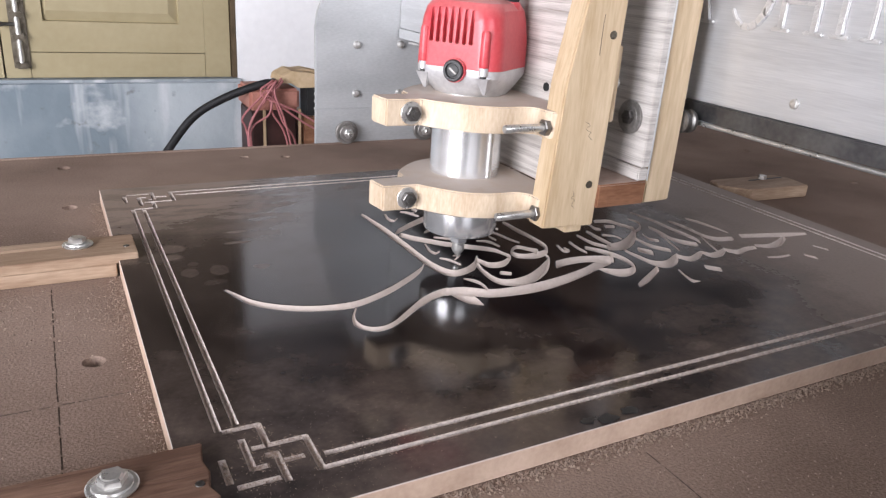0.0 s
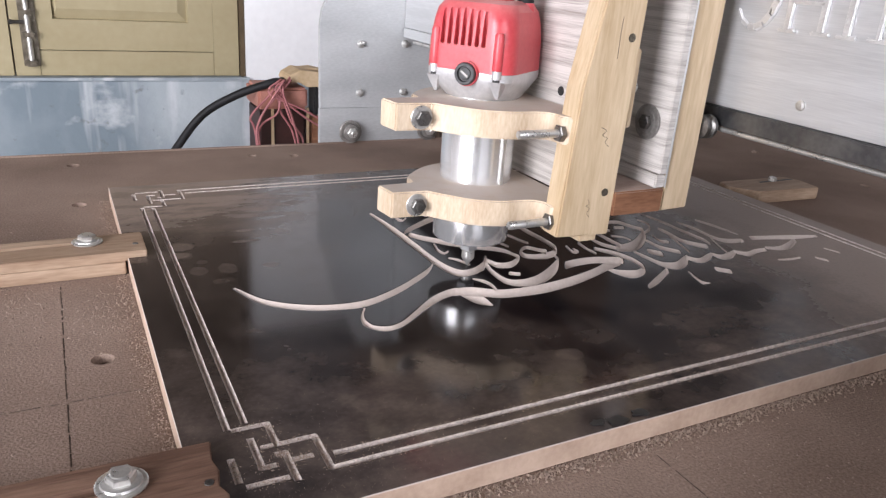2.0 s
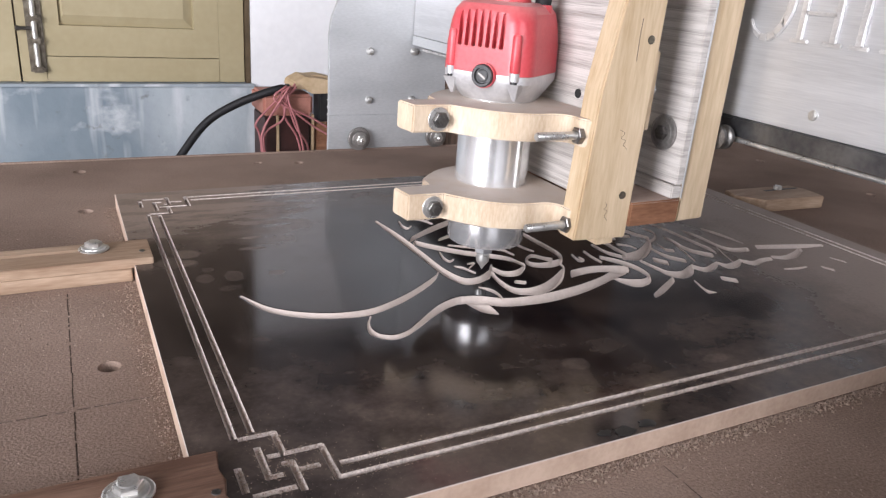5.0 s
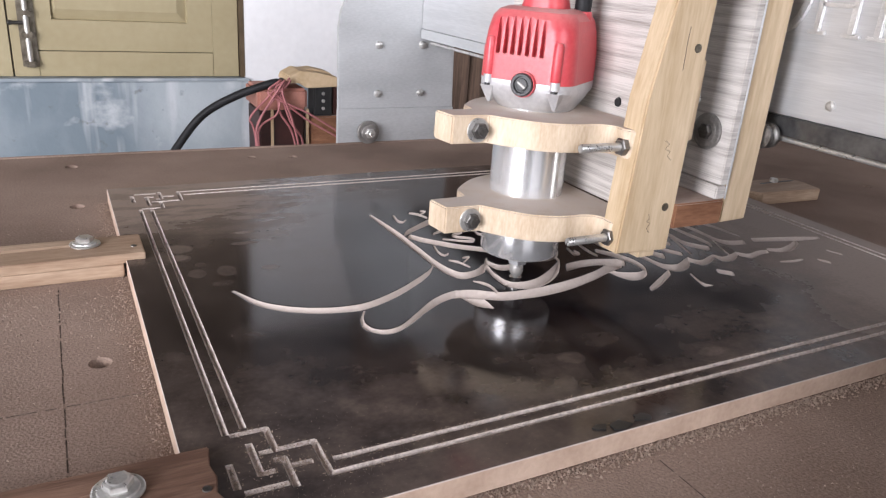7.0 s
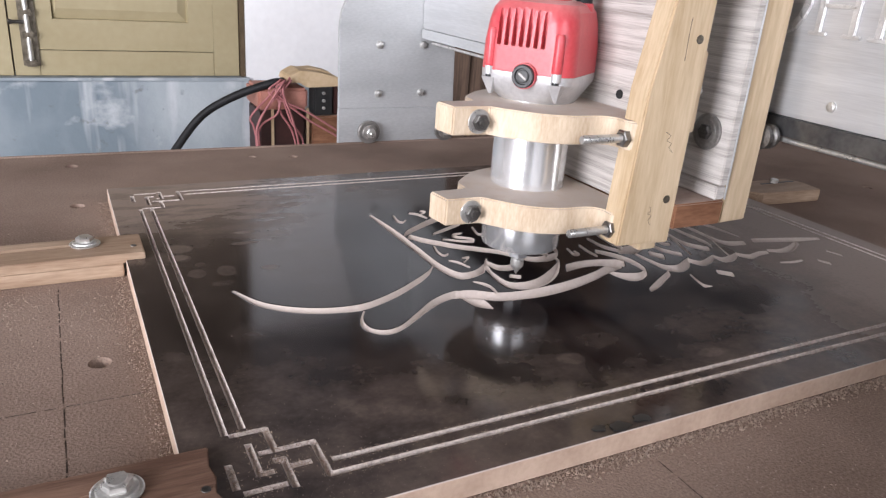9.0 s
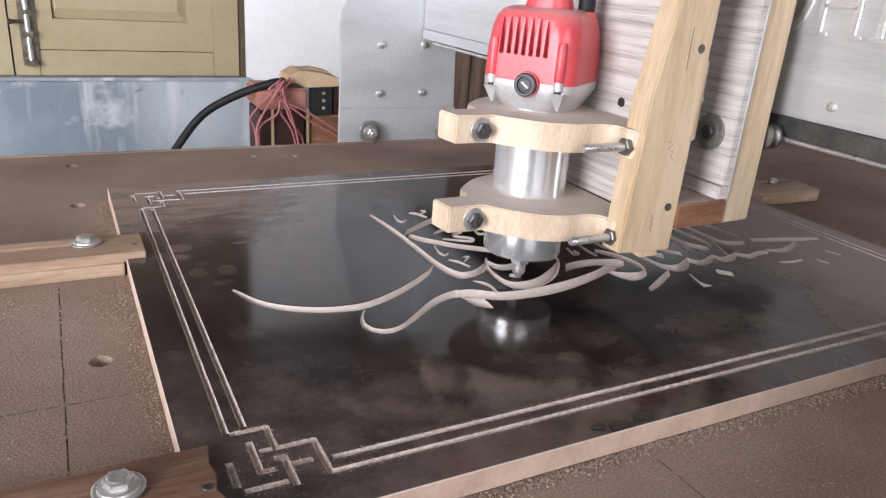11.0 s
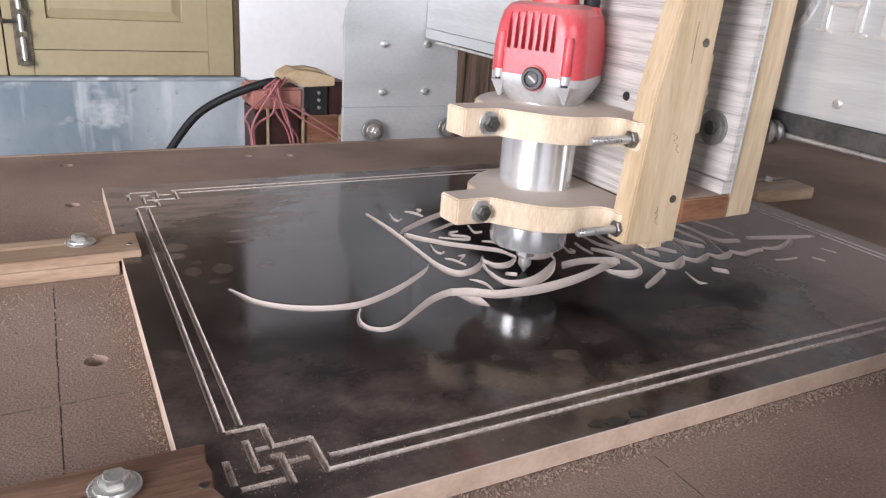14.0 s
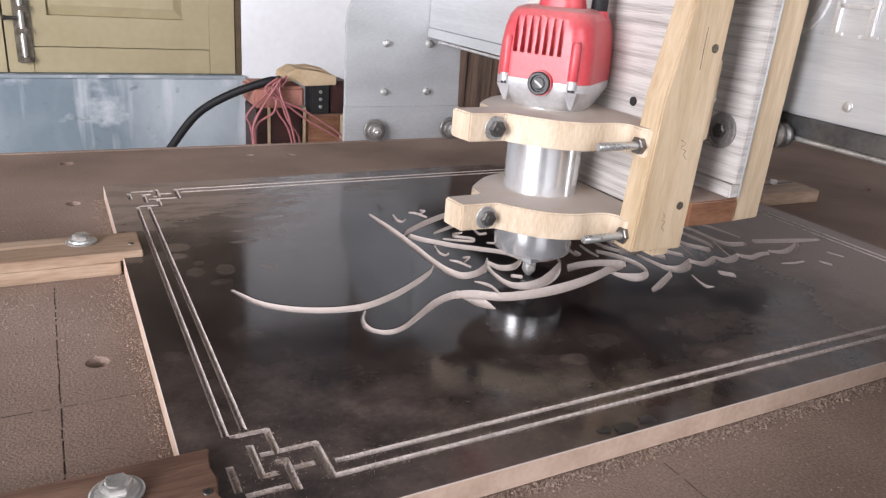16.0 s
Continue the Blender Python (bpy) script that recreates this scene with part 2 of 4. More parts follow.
    skin = n.new("ShaderNodeMix")
    skin.data_type = "RGBA"
    l.new(core, skin.inputs[0])
    l.new(mix.outputs[2], skin.inputs[6])
    l.new(pale.outputs[2], skin.inputs[7])
    l.new(skin.outputs[2], b.inputs["Base Color"])
    l.new(maths("MAXIMUM", ramp(dust, 0.0, 0.8, 0.10, 0.34), maths("MULTIPLY", core, 0.85)), b.inputs["Roughness"])
    l.new(ramp(dust, 0.05, 0.50, 0.52, 0.10), b.inputs["Specular IOR Level"])
    bp = n.new("ShaderNodeBump")
    bp.inputs["Strength"].default_value, bp.inputs["Distance"].default_value = 0.03, 0.0003
    l.new(dust, bp.inputs["Height"])
    l.new(bp.outputs[0], b.inputs["Normal"])
    return m


M["board"] = board_material()


def limewash_material():
    """Worn blue limewash: cloudy stains, pale drips running down, chalky bloom."""
    m = bpy.data.materials.new("stained_blue_limewash")
    m.use_nodes = True
    n, l = m.node_tree.nodes, m.node_tree.links
    b = n["Principled BSDF"]
    co = n.new("ShaderNodeTexCoord")

    def field(scale, stretch, lo, hi, top, detail=6):
        mp, t, q = n.new("ShaderNodeMapping"), n.new("ShaderNodeTexNoise"), n.new("ShaderNodeMapRange")
        mp.inputs["Scale"].default_value = stretch
        t.inputs["Scale"].default_value, t.inputs["Detail"].default_value = scale, detail
        l.new(co.outputs["Object"], mp.inputs[0])
        l.new(mp.outputs[0], t.inputs[0])
        l.new(t.outputs[0], q.inputs[0])
        for i, v in enumerate((lo, hi, 0.0, top)):
            q.inputs[i + 1].default_value = v
        return q.outputs[0]

    def layer(under, colour, factor):
        q = n.new("ShaderNodeMix")
        q.data_type = "RGBA"
        if isinstance(under, tuple):
            q.inputs[6].default_value = under
        else:
            l.new(under, q.inputs[6])
        q.inputs[7].default_value = colour
        l.new(factor, q.inputs[0])
        return q.outputs[2]

    c = layer((0.175, 0.215, 0.245, 1), (0.40, 0.44, 0.465, 1), field(3.2, (1, 1, 0.8), 0.32, 0.68, 1.0))
    c = layer(c, (0.60, 0.62, 0.64, 1), field(20, (1, 1, 0.10), 0.55, 0.72, 0.75, 3))
    c = layer(c, (0.62, 0.64, 0.66, 1), field(9, (1, 1, 1.3), 0.58, 0.70, 0.6))
    c = layer(c, (0.14, 0.15, 0.15, 1), field(34, (1, 1, 1), 0.66, 0.76, 0.7))
    l.new(c, b.inputs["Base Color"])
    b.inputs["Roughness"].default_value, b.inputs["Specular IOR Level"].default_value = 0.88, 0.15
    bp = n.new("ShaderNodeBump")
    bp.inputs["Strength"].default_value, bp.inputs["Distance"].default_value = 0.25, 0.003
    l.new(field(45, (1, 1, 1), 0.3, 0.7, 1.0), bp.inputs["Height"])
    l.new(bp.outputs[0], b.inputs["Normal"])
    return m


M["dado"] = limewash_material()

# ---- building helpers ----
BASE = {}


def thing(name, x=0.0, y=0.0, z=0.0):
    """An Empty at a thing's base; its parts are built in world places and follow it."""
    ob = new(name)
    ob.location, ob.empty_display_size = (x, y, z), 0.02
    BASE[ob] = Vector((x, y, z))
    return ob


def part(name, bm, material, parent=None, label=""):
    """Links a bmesh, built in world places, as one mesh object under a thing or a part."""
    base = BASE.get(parent, Vector())
    bmesh.ops.translate(bm, verts=bm.verts, vec=-base)
    me = bpy.data.meshes.new(name)
    bm.to_mesh(me)
    bm.free()
    me.materials.append(material)
    ob = new(name, me)
    if parent:
        ob.parent = parent
        BASE[ob] = base
    return tagged(ob, label=label)


def joined(*bms):
    out = bmesh.new()
    for b in bms:
        me = bpy.data.meshes.new("tmp")
        b.to_mesh(me)
        b.free()
        out.from_mesh(me)
        bpy.data.meshes.remove(me)
    return out


def box(x0, y0, z0, x1, y1, z1, bevel=0.0, seg=2):
    bm = bmesh.new()
    bmesh.ops.create_cube(bm, size=1)
    bmesh.ops.transform(bm, verts=bm.verts, matrix=Matrix.Translation(((x0 + x1) / 2, (y0 + y1) / 2, (z0 + z1) / 2)) @ Matrix.Diagonal((abs(x1 - x0), abs(y1 - y0), abs(z1 - z0), 1)))
    if bevel:
        bmesh.ops.bevel(bm, geom=bm.edges[:], offset=bevel, segments=seg, affect="EDGES")
    return bm


def prism(outline, z0, z1, bevel=0.0):
    """A plate of any outline (x, y) between two heights."""
    bm = bmesh.new()
    f = bm.faces.new([bm.verts.new((x, y, z0)) for x, y in outline])
    up = bmesh.ops.extrude_face_region(bm, geom=[f])["geom"]
    bmesh.ops.translate(bm, verts=[v for v in up if isinstance(v, bmesh.types.BMVert)], vec=(0, 0, z1 - z0))
    bmesh.ops.recalc_face_normals(bm, faces=bm.faces)
    if bevel:
        bmesh.ops.bevel(bm, geom=[e for e in bm.edges if e.calc_face_angle(0) > 0.6], offset=bevel, segments=2, affect="EDGES")
    return bm


def lathe(profile, origin, axis=(0, 0, 1), seg=32):
    """Turned solid: (radius, height) pairs along an axis from an origin; closed at both ends."""
    bm = bmesh.new()
    rings = []
    for r, h in profile:
        rings.append([bm.verts.new((r * math.cos(2 * math.pi * i / seg), r * math.sin(2 * math.pi * i / seg), h)) for i in range(seg)])
    for a, b in zip(rings, rings[1:]):
        for i in range(seg):
            f = bm.faces.new((a[i], a[(i + 1) % seg], b[(i + 1) % seg], b[i]))
            f.smooth = seg > 8
    bm.faces.new(rings[0][::-1])
    bm.faces.new(rings[-1])
    bmesh.ops.recalc_face_normals(bm, faces=bm.faces)
    q = Vector(axis).to_track_quat("Z", "Y").to_matrix().to_4x4()
    bmesh.ops.transform(bm, verts=bm.verts, matrix=Matrix.Translation(origin) @ q)
    if seg > 8:
        for e in bm.edges:
            e.smooth = e.calc_face_angle(0) < 0.6
    return bm


def spline(points, n=8):
    """A smooth run through points of any dimension (Catmull-Rom)."""
    p = [np.array(q, float) for q in points]
    p = [2 * p[0] - p[1], *p, 2 * p[-1] - p[-2]]
    out = []
    for i in range(1, len(p) - 2):
        for s in np.linspace(0, 1, n, endpoint=False):
            a, b, c, d = p[i - 1 : i + 3]
            out.append(0.5 * (2 * b + (c - a) * s + (2 * a - 5 * b + 4 * c - d) * s * s + (3 * b - a - 3 * c + d) * s**3))
    return out + [p[-2]]


def tube(points, radius, seg=8, n=6):
    """A round wire through points."""
    bm = bmesh.new()
    path = [Vector(q) for q in spline(points, n)]
    rings = []
    for i, q in enumerate(path):
        way = (path[min(i + 1, len(path) - 1)] - path[max(i - 1, 0)]).normalized()
        side = way.cross(Vector((0.31, 0.2, 0.93))).normalized()
        top = side.cross(way)
        rings.append([bm.verts.new(q + radius * (math.cos(2 * math.pi * k / seg) * side + math.sin(2 * math.pi * k / seg) * top)) for k in range(seg)])
    for a, b in zip(rings, rings[1:]):
        for k in range(seg):
            bm.faces.new((a[k], a[(k + 1) % seg], b[(k + 1) % seg], b[k])).smooth = True
    bm.faces.new(rings[0][::-1])
    bm.faces.new(rings[-1])
    bmesh.ops.recalc_face_normals(bm, faces=bm.faces)
    return bm


def hexagon(origin, axis, r, h):
    return lathe([(r * 0.9, 0), (r, h * 0.08), (r, h * 0.88), (r * 0.88, h)], origin, axis, 6)


def carved(ob, cutters, material, solver="MANIFOLD"):
    """Cuts the joined cutters out of a mesh for good; the cut faces take the material."""
    if material.name not in [m.name for m in ob.data.materials]:
        ob.data.materials.append(material)
    slot = [m.name for m in ob.data.materials].index(material.name)
    me = bpy.data.meshes.new("cutter")
    cutters.to_mesh(me)
    cutters.free()
    for m in ob.data.materials:
        me.materials.append(m)
    for p in me.polygons:
        p.material_index = slot
    tool = new("cutter", me)
    bpy.context.view_layer.update()
    tool.matrix_world = ob.matrix_world.copy()
    mod = ob.modifiers.new("cut", "BOOLEAN")
    mod.operation, mod.solver, mod.object = "DIFFERENCE", solver, tool
    bpy.context.view_layer.update()
    done = bpy.data.meshes.new_from_object(ob.evaluated_get(bpy.context.evaluated_depsgraph_get()))
    ob.modifiers.remove(mod)
    ob.data = done
    bpy.data.objects.remove(tool)
    bpy.data.meshes.remove(me)
    return ob


TOP = -0.0165  # the bed's top; the carved board's top is z = 0
FLOOR = -0.86

# ---- the room ----
tagged(part("floor", box(-2.7, -2.2, FLOOR - 0.1, 2.9, 1.9, FLOOR), M["floor"]), "worn grey concrete workshop floor", "floor", kind="structure")
tagged(part("ceiling", box(-2.7, -2.2, 2.05, 2.9, 1.9, 2.15), M["dim_ceiling"]), "unseen ceiling in a dark tone that dims reflections", "ceiling", kind="structure")
tagged(part("wall_east", box(2.8, -2.2, FLOOR, 2.9, 1.7, 2.05), M["wall"]), "plain whitewashed side wall", "wall", kind="structure")
WIN = (-0.64, 0.412, -0.047, 1.25)  # shuttered window in the north wall
DADO = -0.054
# Above this height the wall's colour is darker, dimming the board's reflection.
DIM_Z = 0.80
north = joined(box(-2.6, 1.7, DADO, WIN[0], 1.9, DIM_Z), box(WIN[1], 1.7, DADO, 2.8, 1.9, DIM_Z))
upper = joined(box(-2.6, 1.702, DIM_Z, WIN[0], 1.9, 2.05), box(WIN[1], 1.702, DIM_Z, 2.8, 1.9, 2.05), box(WIN[0], 1.702, WIN[3], WIN[1], 1.9, 2.05))
tagged(part("wall_north_upper", upper, M["dim_wall"]), "upper wall in a darker tone that dims the board's reflection", "wall", kind="structure")
tagged(part("wall_north", north, M["wall"]), "whitewashed masonry wall above a blue dado", "wall", kind="structure")
tagged(part("dado_north", box(-2.6, 1.694, FLOOR, 2.8, 1.9, DADO, 0.003), M["dado"]), "stained pale blue limewashed lower wall", "wall", kind="structure")
west = joined(box(-2.7, -2.2, FLOOR, -2.6, -2.05, 2.05), box(-2.7, -0.25, FLOOR, -2.6, 1.9, 2.05), box(-2.7, -2.05, 1.72, -2.6, -0.25, 2.05))
tagged(part("wall_west", west, M["wall"]), "whitewashed wall with an open doorway", "wall", kind="structure")
south = joined(box(-2.6, -2.2, FLOOR, -0.85, -2.1, 2.05), box(0.75, -2.2, FLOOR, 2.8, -2.1, 2.05), box(-0.85, -2.2, FLOOR, 0.75, -2.1, 0.45), box(-0.85, -2.2, 1.65, 0.75, -2.1, 2.05))
# Unseen pier, added to block doorway light from the bed's front right.
tagged(part("shade_pier", box(-0.47, -0.95, FLOOR, -0.19, -0.368, 2.05, 0.004), M["dim_wall"]), "unseen wall pier added to shade the bed's front right", "wall", kind="structure")
tagged(part("wall_south", south, M["wall"]), "unseen whitewashed wall, opened for the added south fill", "wall", kind="structure")


def shutter_leaf(x0, x1, z0, z1, y, near, far):
    """A framed leaf: stiles of two widths, a bottom and a top rail, and a flat field with a bevelled raised panel."""
    leaf = thing("window_shutter", (x0 + x1) / 2, y, z0)
    part("stile", box(x0, y, z0, x0 + near, y + 0.035, z1, 0.0008), M["cream"], leaf)
    part("stile", box(x1 - far, y, z0, x1, y + 0.035, z1, 0.0008), M["cream"], leaf)
    a, b = x0 + near + 0.0005, x1 - far - 0.0005
    part("bottom_rail", box(a, y + 0.0004, z0, b, y + 0.035, z0 + 0.0585, 0.0012), M["cream"], leaf)
    part("top_rail", box(a, y + 0.0004, z1 - 0.08, b, y + 0.035, z1, 0.0012), M["cream"], leaf)
    c, d = z0 + 0.0605, z1 - 0.0815
    field = bmesh.new()
    rings = []
    for ix, iz, dy in ((0, 0, 0.0006), (0.060 if far > 0.06 else 0.010, 0.070, 0.0006), (0.062 if far > 0.06 else 0.012, 0.072, 0.0100), (0.084 if far > 0.06 else 0.034, 0.094, 0.002)):
        left = min(ix, 0.012 + 0.4 * ix) if far > 0.06 else ix
        rings.append([field.verts.new((px, y + dy, pz)) for px, pz in ((a + left, c + iz), (b - ix, c + iz), (b - ix, d - iz * 0.5), (a + left, d - iz * 0.5))])
    for r, s in zip(rings, rings[1:]):
        for i in range(4):
            field.faces.new((r[i], r[(i + 1) % 4], s[(i + 1) % 4], s[i]))
    field.faces.new(rings[-1])
    back = [field.verts.new((v.co.x, y + 0.03, v.co.z)) for v in rings[0]]
    for i in range(4):
        field.faces.new((back[i], back[(i + 1) % 4], rings[0][(i + 1) % 4], rings[0][i]))
    bmesh.ops.recalc_face_normals(field, faces=field.faces)
    part("raised_panel", field, M["cream"], leaf)
    return leaf


leaf = shutter_leaf(-0.120, 0.397, -0.045, 0.40, 1.715, 0.052, 0.064)
tagged(leaf, "closed cream-painted wooden window shutter with raised panel", "shutter", "window shutters")
tagged(shutter_leaf(-0.612, -0.1235, -0.045, 0.40, 1.715, 0.052, 0.052), "closed cream-painted wooden window shutter with raised panel", "shutter", "window shutters")
win = thing("window_1", 0, 1.7, -0.05)
part("jamb", box(0.399, 1.704, -0.046, 0.4115, 1.80, 1.24, 0.002), M["frame"], win)
part("jamb", box(-0.639, 1.704, -0.046, -0.615, 1.80, 1.24, 0.002), M["frame"], win)
part("head", box(-0.614, 1.704, 1.203, 0.398, 1.80, 1.24, 0.002), M["frame"], win)
part("window_sill", box(-0.66, 1.688, -0.0535, 0.42, 1.81, -0.0465, 0.002), M["dado"], win)
# Unseen above the leaves: transom and dark backing dim the board's reflection.
part("transom", box(-0.614, 1.706, 0.402, 0.398, 1.78, 0.435, 0.002), M["frame"], win)
part("backing", box(-0.614, 1.79, -0.046, 0.398, 1.80, 1.20), M["frame"], win)
tagged(win, "dark brown wooden window frame on a thin ledge", "window", kind="structure")

bolt = thing("tower_bolt", -0.085, 1.713, 0.0)
part("plate", box(-0.101, 1.711, -0.022, -0.066, 1.7145, 0.20, 0.001), M["brass"], bolt, "worn brass back plate")
part("rod", lathe([(0.006, -0.018), (0.006, 0.21)], (-0.084, 1.703, 0), (0, 0, 1), 14), M["steel"], bolt, "bright steel sliding rod")
part("knob", joined(lathe([(0.004, 0), (0.004, 0.022), (0.006, 0.026), (0.006, 0.03), (0.003, 0.033)], (-0.09, 1.703, 0.078), (-1, -0.1, 0), 12)), M["darksteel"], bolt)
for z in (-0.014, 0.05, 0.10, 0.17):
    part("keeper", box(-0.097, 1.695, z - 0.008, -0.071, 1.711, z + 0.008, 0.003), M["brass"], bolt)
tagged(bolt, "worn brass tower bolt on a cream shutter", "bolt")

# Left and upper planks are unseen, added to darken the board's reflection.
planks = thing("plank_door", 1.3, 1.66, FLOOR)
for i in range(12):
    part("plank", box(0.730 + i * 0.085, 1.655 + 0.003 * (i % 2), FLOOR, 0.812 + i * 0.085, 1.69, 1.25, 0.003), M["curtain"], planks)
tagged(planks, "dark brown plank door against the wall", "door")

# ---- the router table ----
bed = thing("machine_bed", 0.5, 0.2, FLOOR)
bed_top = part("bed_top", box(-0.60, -0.26, TOP - 0.036, 1.75, 0.824, TOP, 0.0012), M["bed"], bed, "dusty brown fibreboard bed with clamping holes")
holes = []
for x, y, r in ((-0.032, 0.2254, 0.0095), (-0.032, 0.594, 0.0095), (-0.032, 0.767, 0.0095), (0.206, 0.772, 0.0075), (0.265, 0.762, 0.008), (1.097, 0.400, 0.009), (-0.26, 0.594, 0.0095), (-0.26, 0.2254, 0.0095), (1.097, 0.62, 0.009)):
    r *= 0.8
    holes.append(lathe([(r, TOP - 0.033), (r, TOP - 0.0013), (r * 1.12, TOP + 0.002)], (x - 0.5, y - 0.2, -FLOOR), (0, 0, 1), 20))
for hole in holes:
    carved(bed_top, hole, M["bed"])
# scribed setting-out lines, broken where dust fills them
scribe = random.Random(12)
for x0, y0, x1, y1 in ((-0.0566, 0.075, -0.0560, 0.366), (-0.055, 0.1748, -0.008, 0.1748), (-0.30, 0.1748, -0.060, 0.1748), (0.2742, -0.10, 0.2742, -0.012)):
    run = math.hypot(x1 - x0, y1 - y0)
    at = 0.0
    while at < run - 0.003:
        step = min(scribe.uniform(0.008, 0.030), run - at)
        q0, q1 = at / run, (at + step * scribe.uniform(0.75, 0.97)) / run
        wx, wy = (0.00045, 0.0) if abs(x1 - x0) < abs(y1 - y0) else (0.0, 0.00055)
        off = scribe.uniform(-0.0003, 0.0003)
        carved(bed_top, box(x0 + q0 * (x1 - x0) - wx + off * (wx > 0) - 0.5, y0 + q0 * (y1 - y0) - wy + off * (wy > 0) - 0.2, TOP - 0.0009 - FLOOR, x0 + q1 * (x1 - x0) + wx + off * (wx > 0) - 0.5, y0 + q1 * (y1 - y0) + wy + off * (wy > 0) - 0.2, TOP + 0.002 - FLOOR), M["scribe"])
        at += step
for x0, y0, x1, y1 in ((-0.56, -0.22, 1.71, -0.18), (-0.56, 0.745, 1.71, 0.785)):
    part("apron", box(x0, y0, TOP - 0.12, x1, y1, TOP - 0.0365, 0.003), M["oak"], bed)
for x in (-0.55, 1.63):
    for y in (-0.215, 0.74):
        part("leg", box(x, y + 0.002, FLOOR, x + 0.07, y + 0.04, TOP - 0.1205, 0.003), M["oak"], bed)
part("edge_strip", box(-0.60, 0.8245, TOP - 0.03, 1.75, 0.8295, TOP + 0.0015, 0.001), M["bed"], bed)
tagged(bed, "large brown fibreboard machine bed covered in sawdust", "table")

# ---- the board being carved ----
W, D = 0.785, 0.600
board = part("carved_board", box(0, 0, TOP + 0.0002, W, D, 0, 0.0006, 1), M["board"])
tagged(board, "glossy black laminated board carved with flowing script", "board")


NIB = Vector((0.57, 0.82))
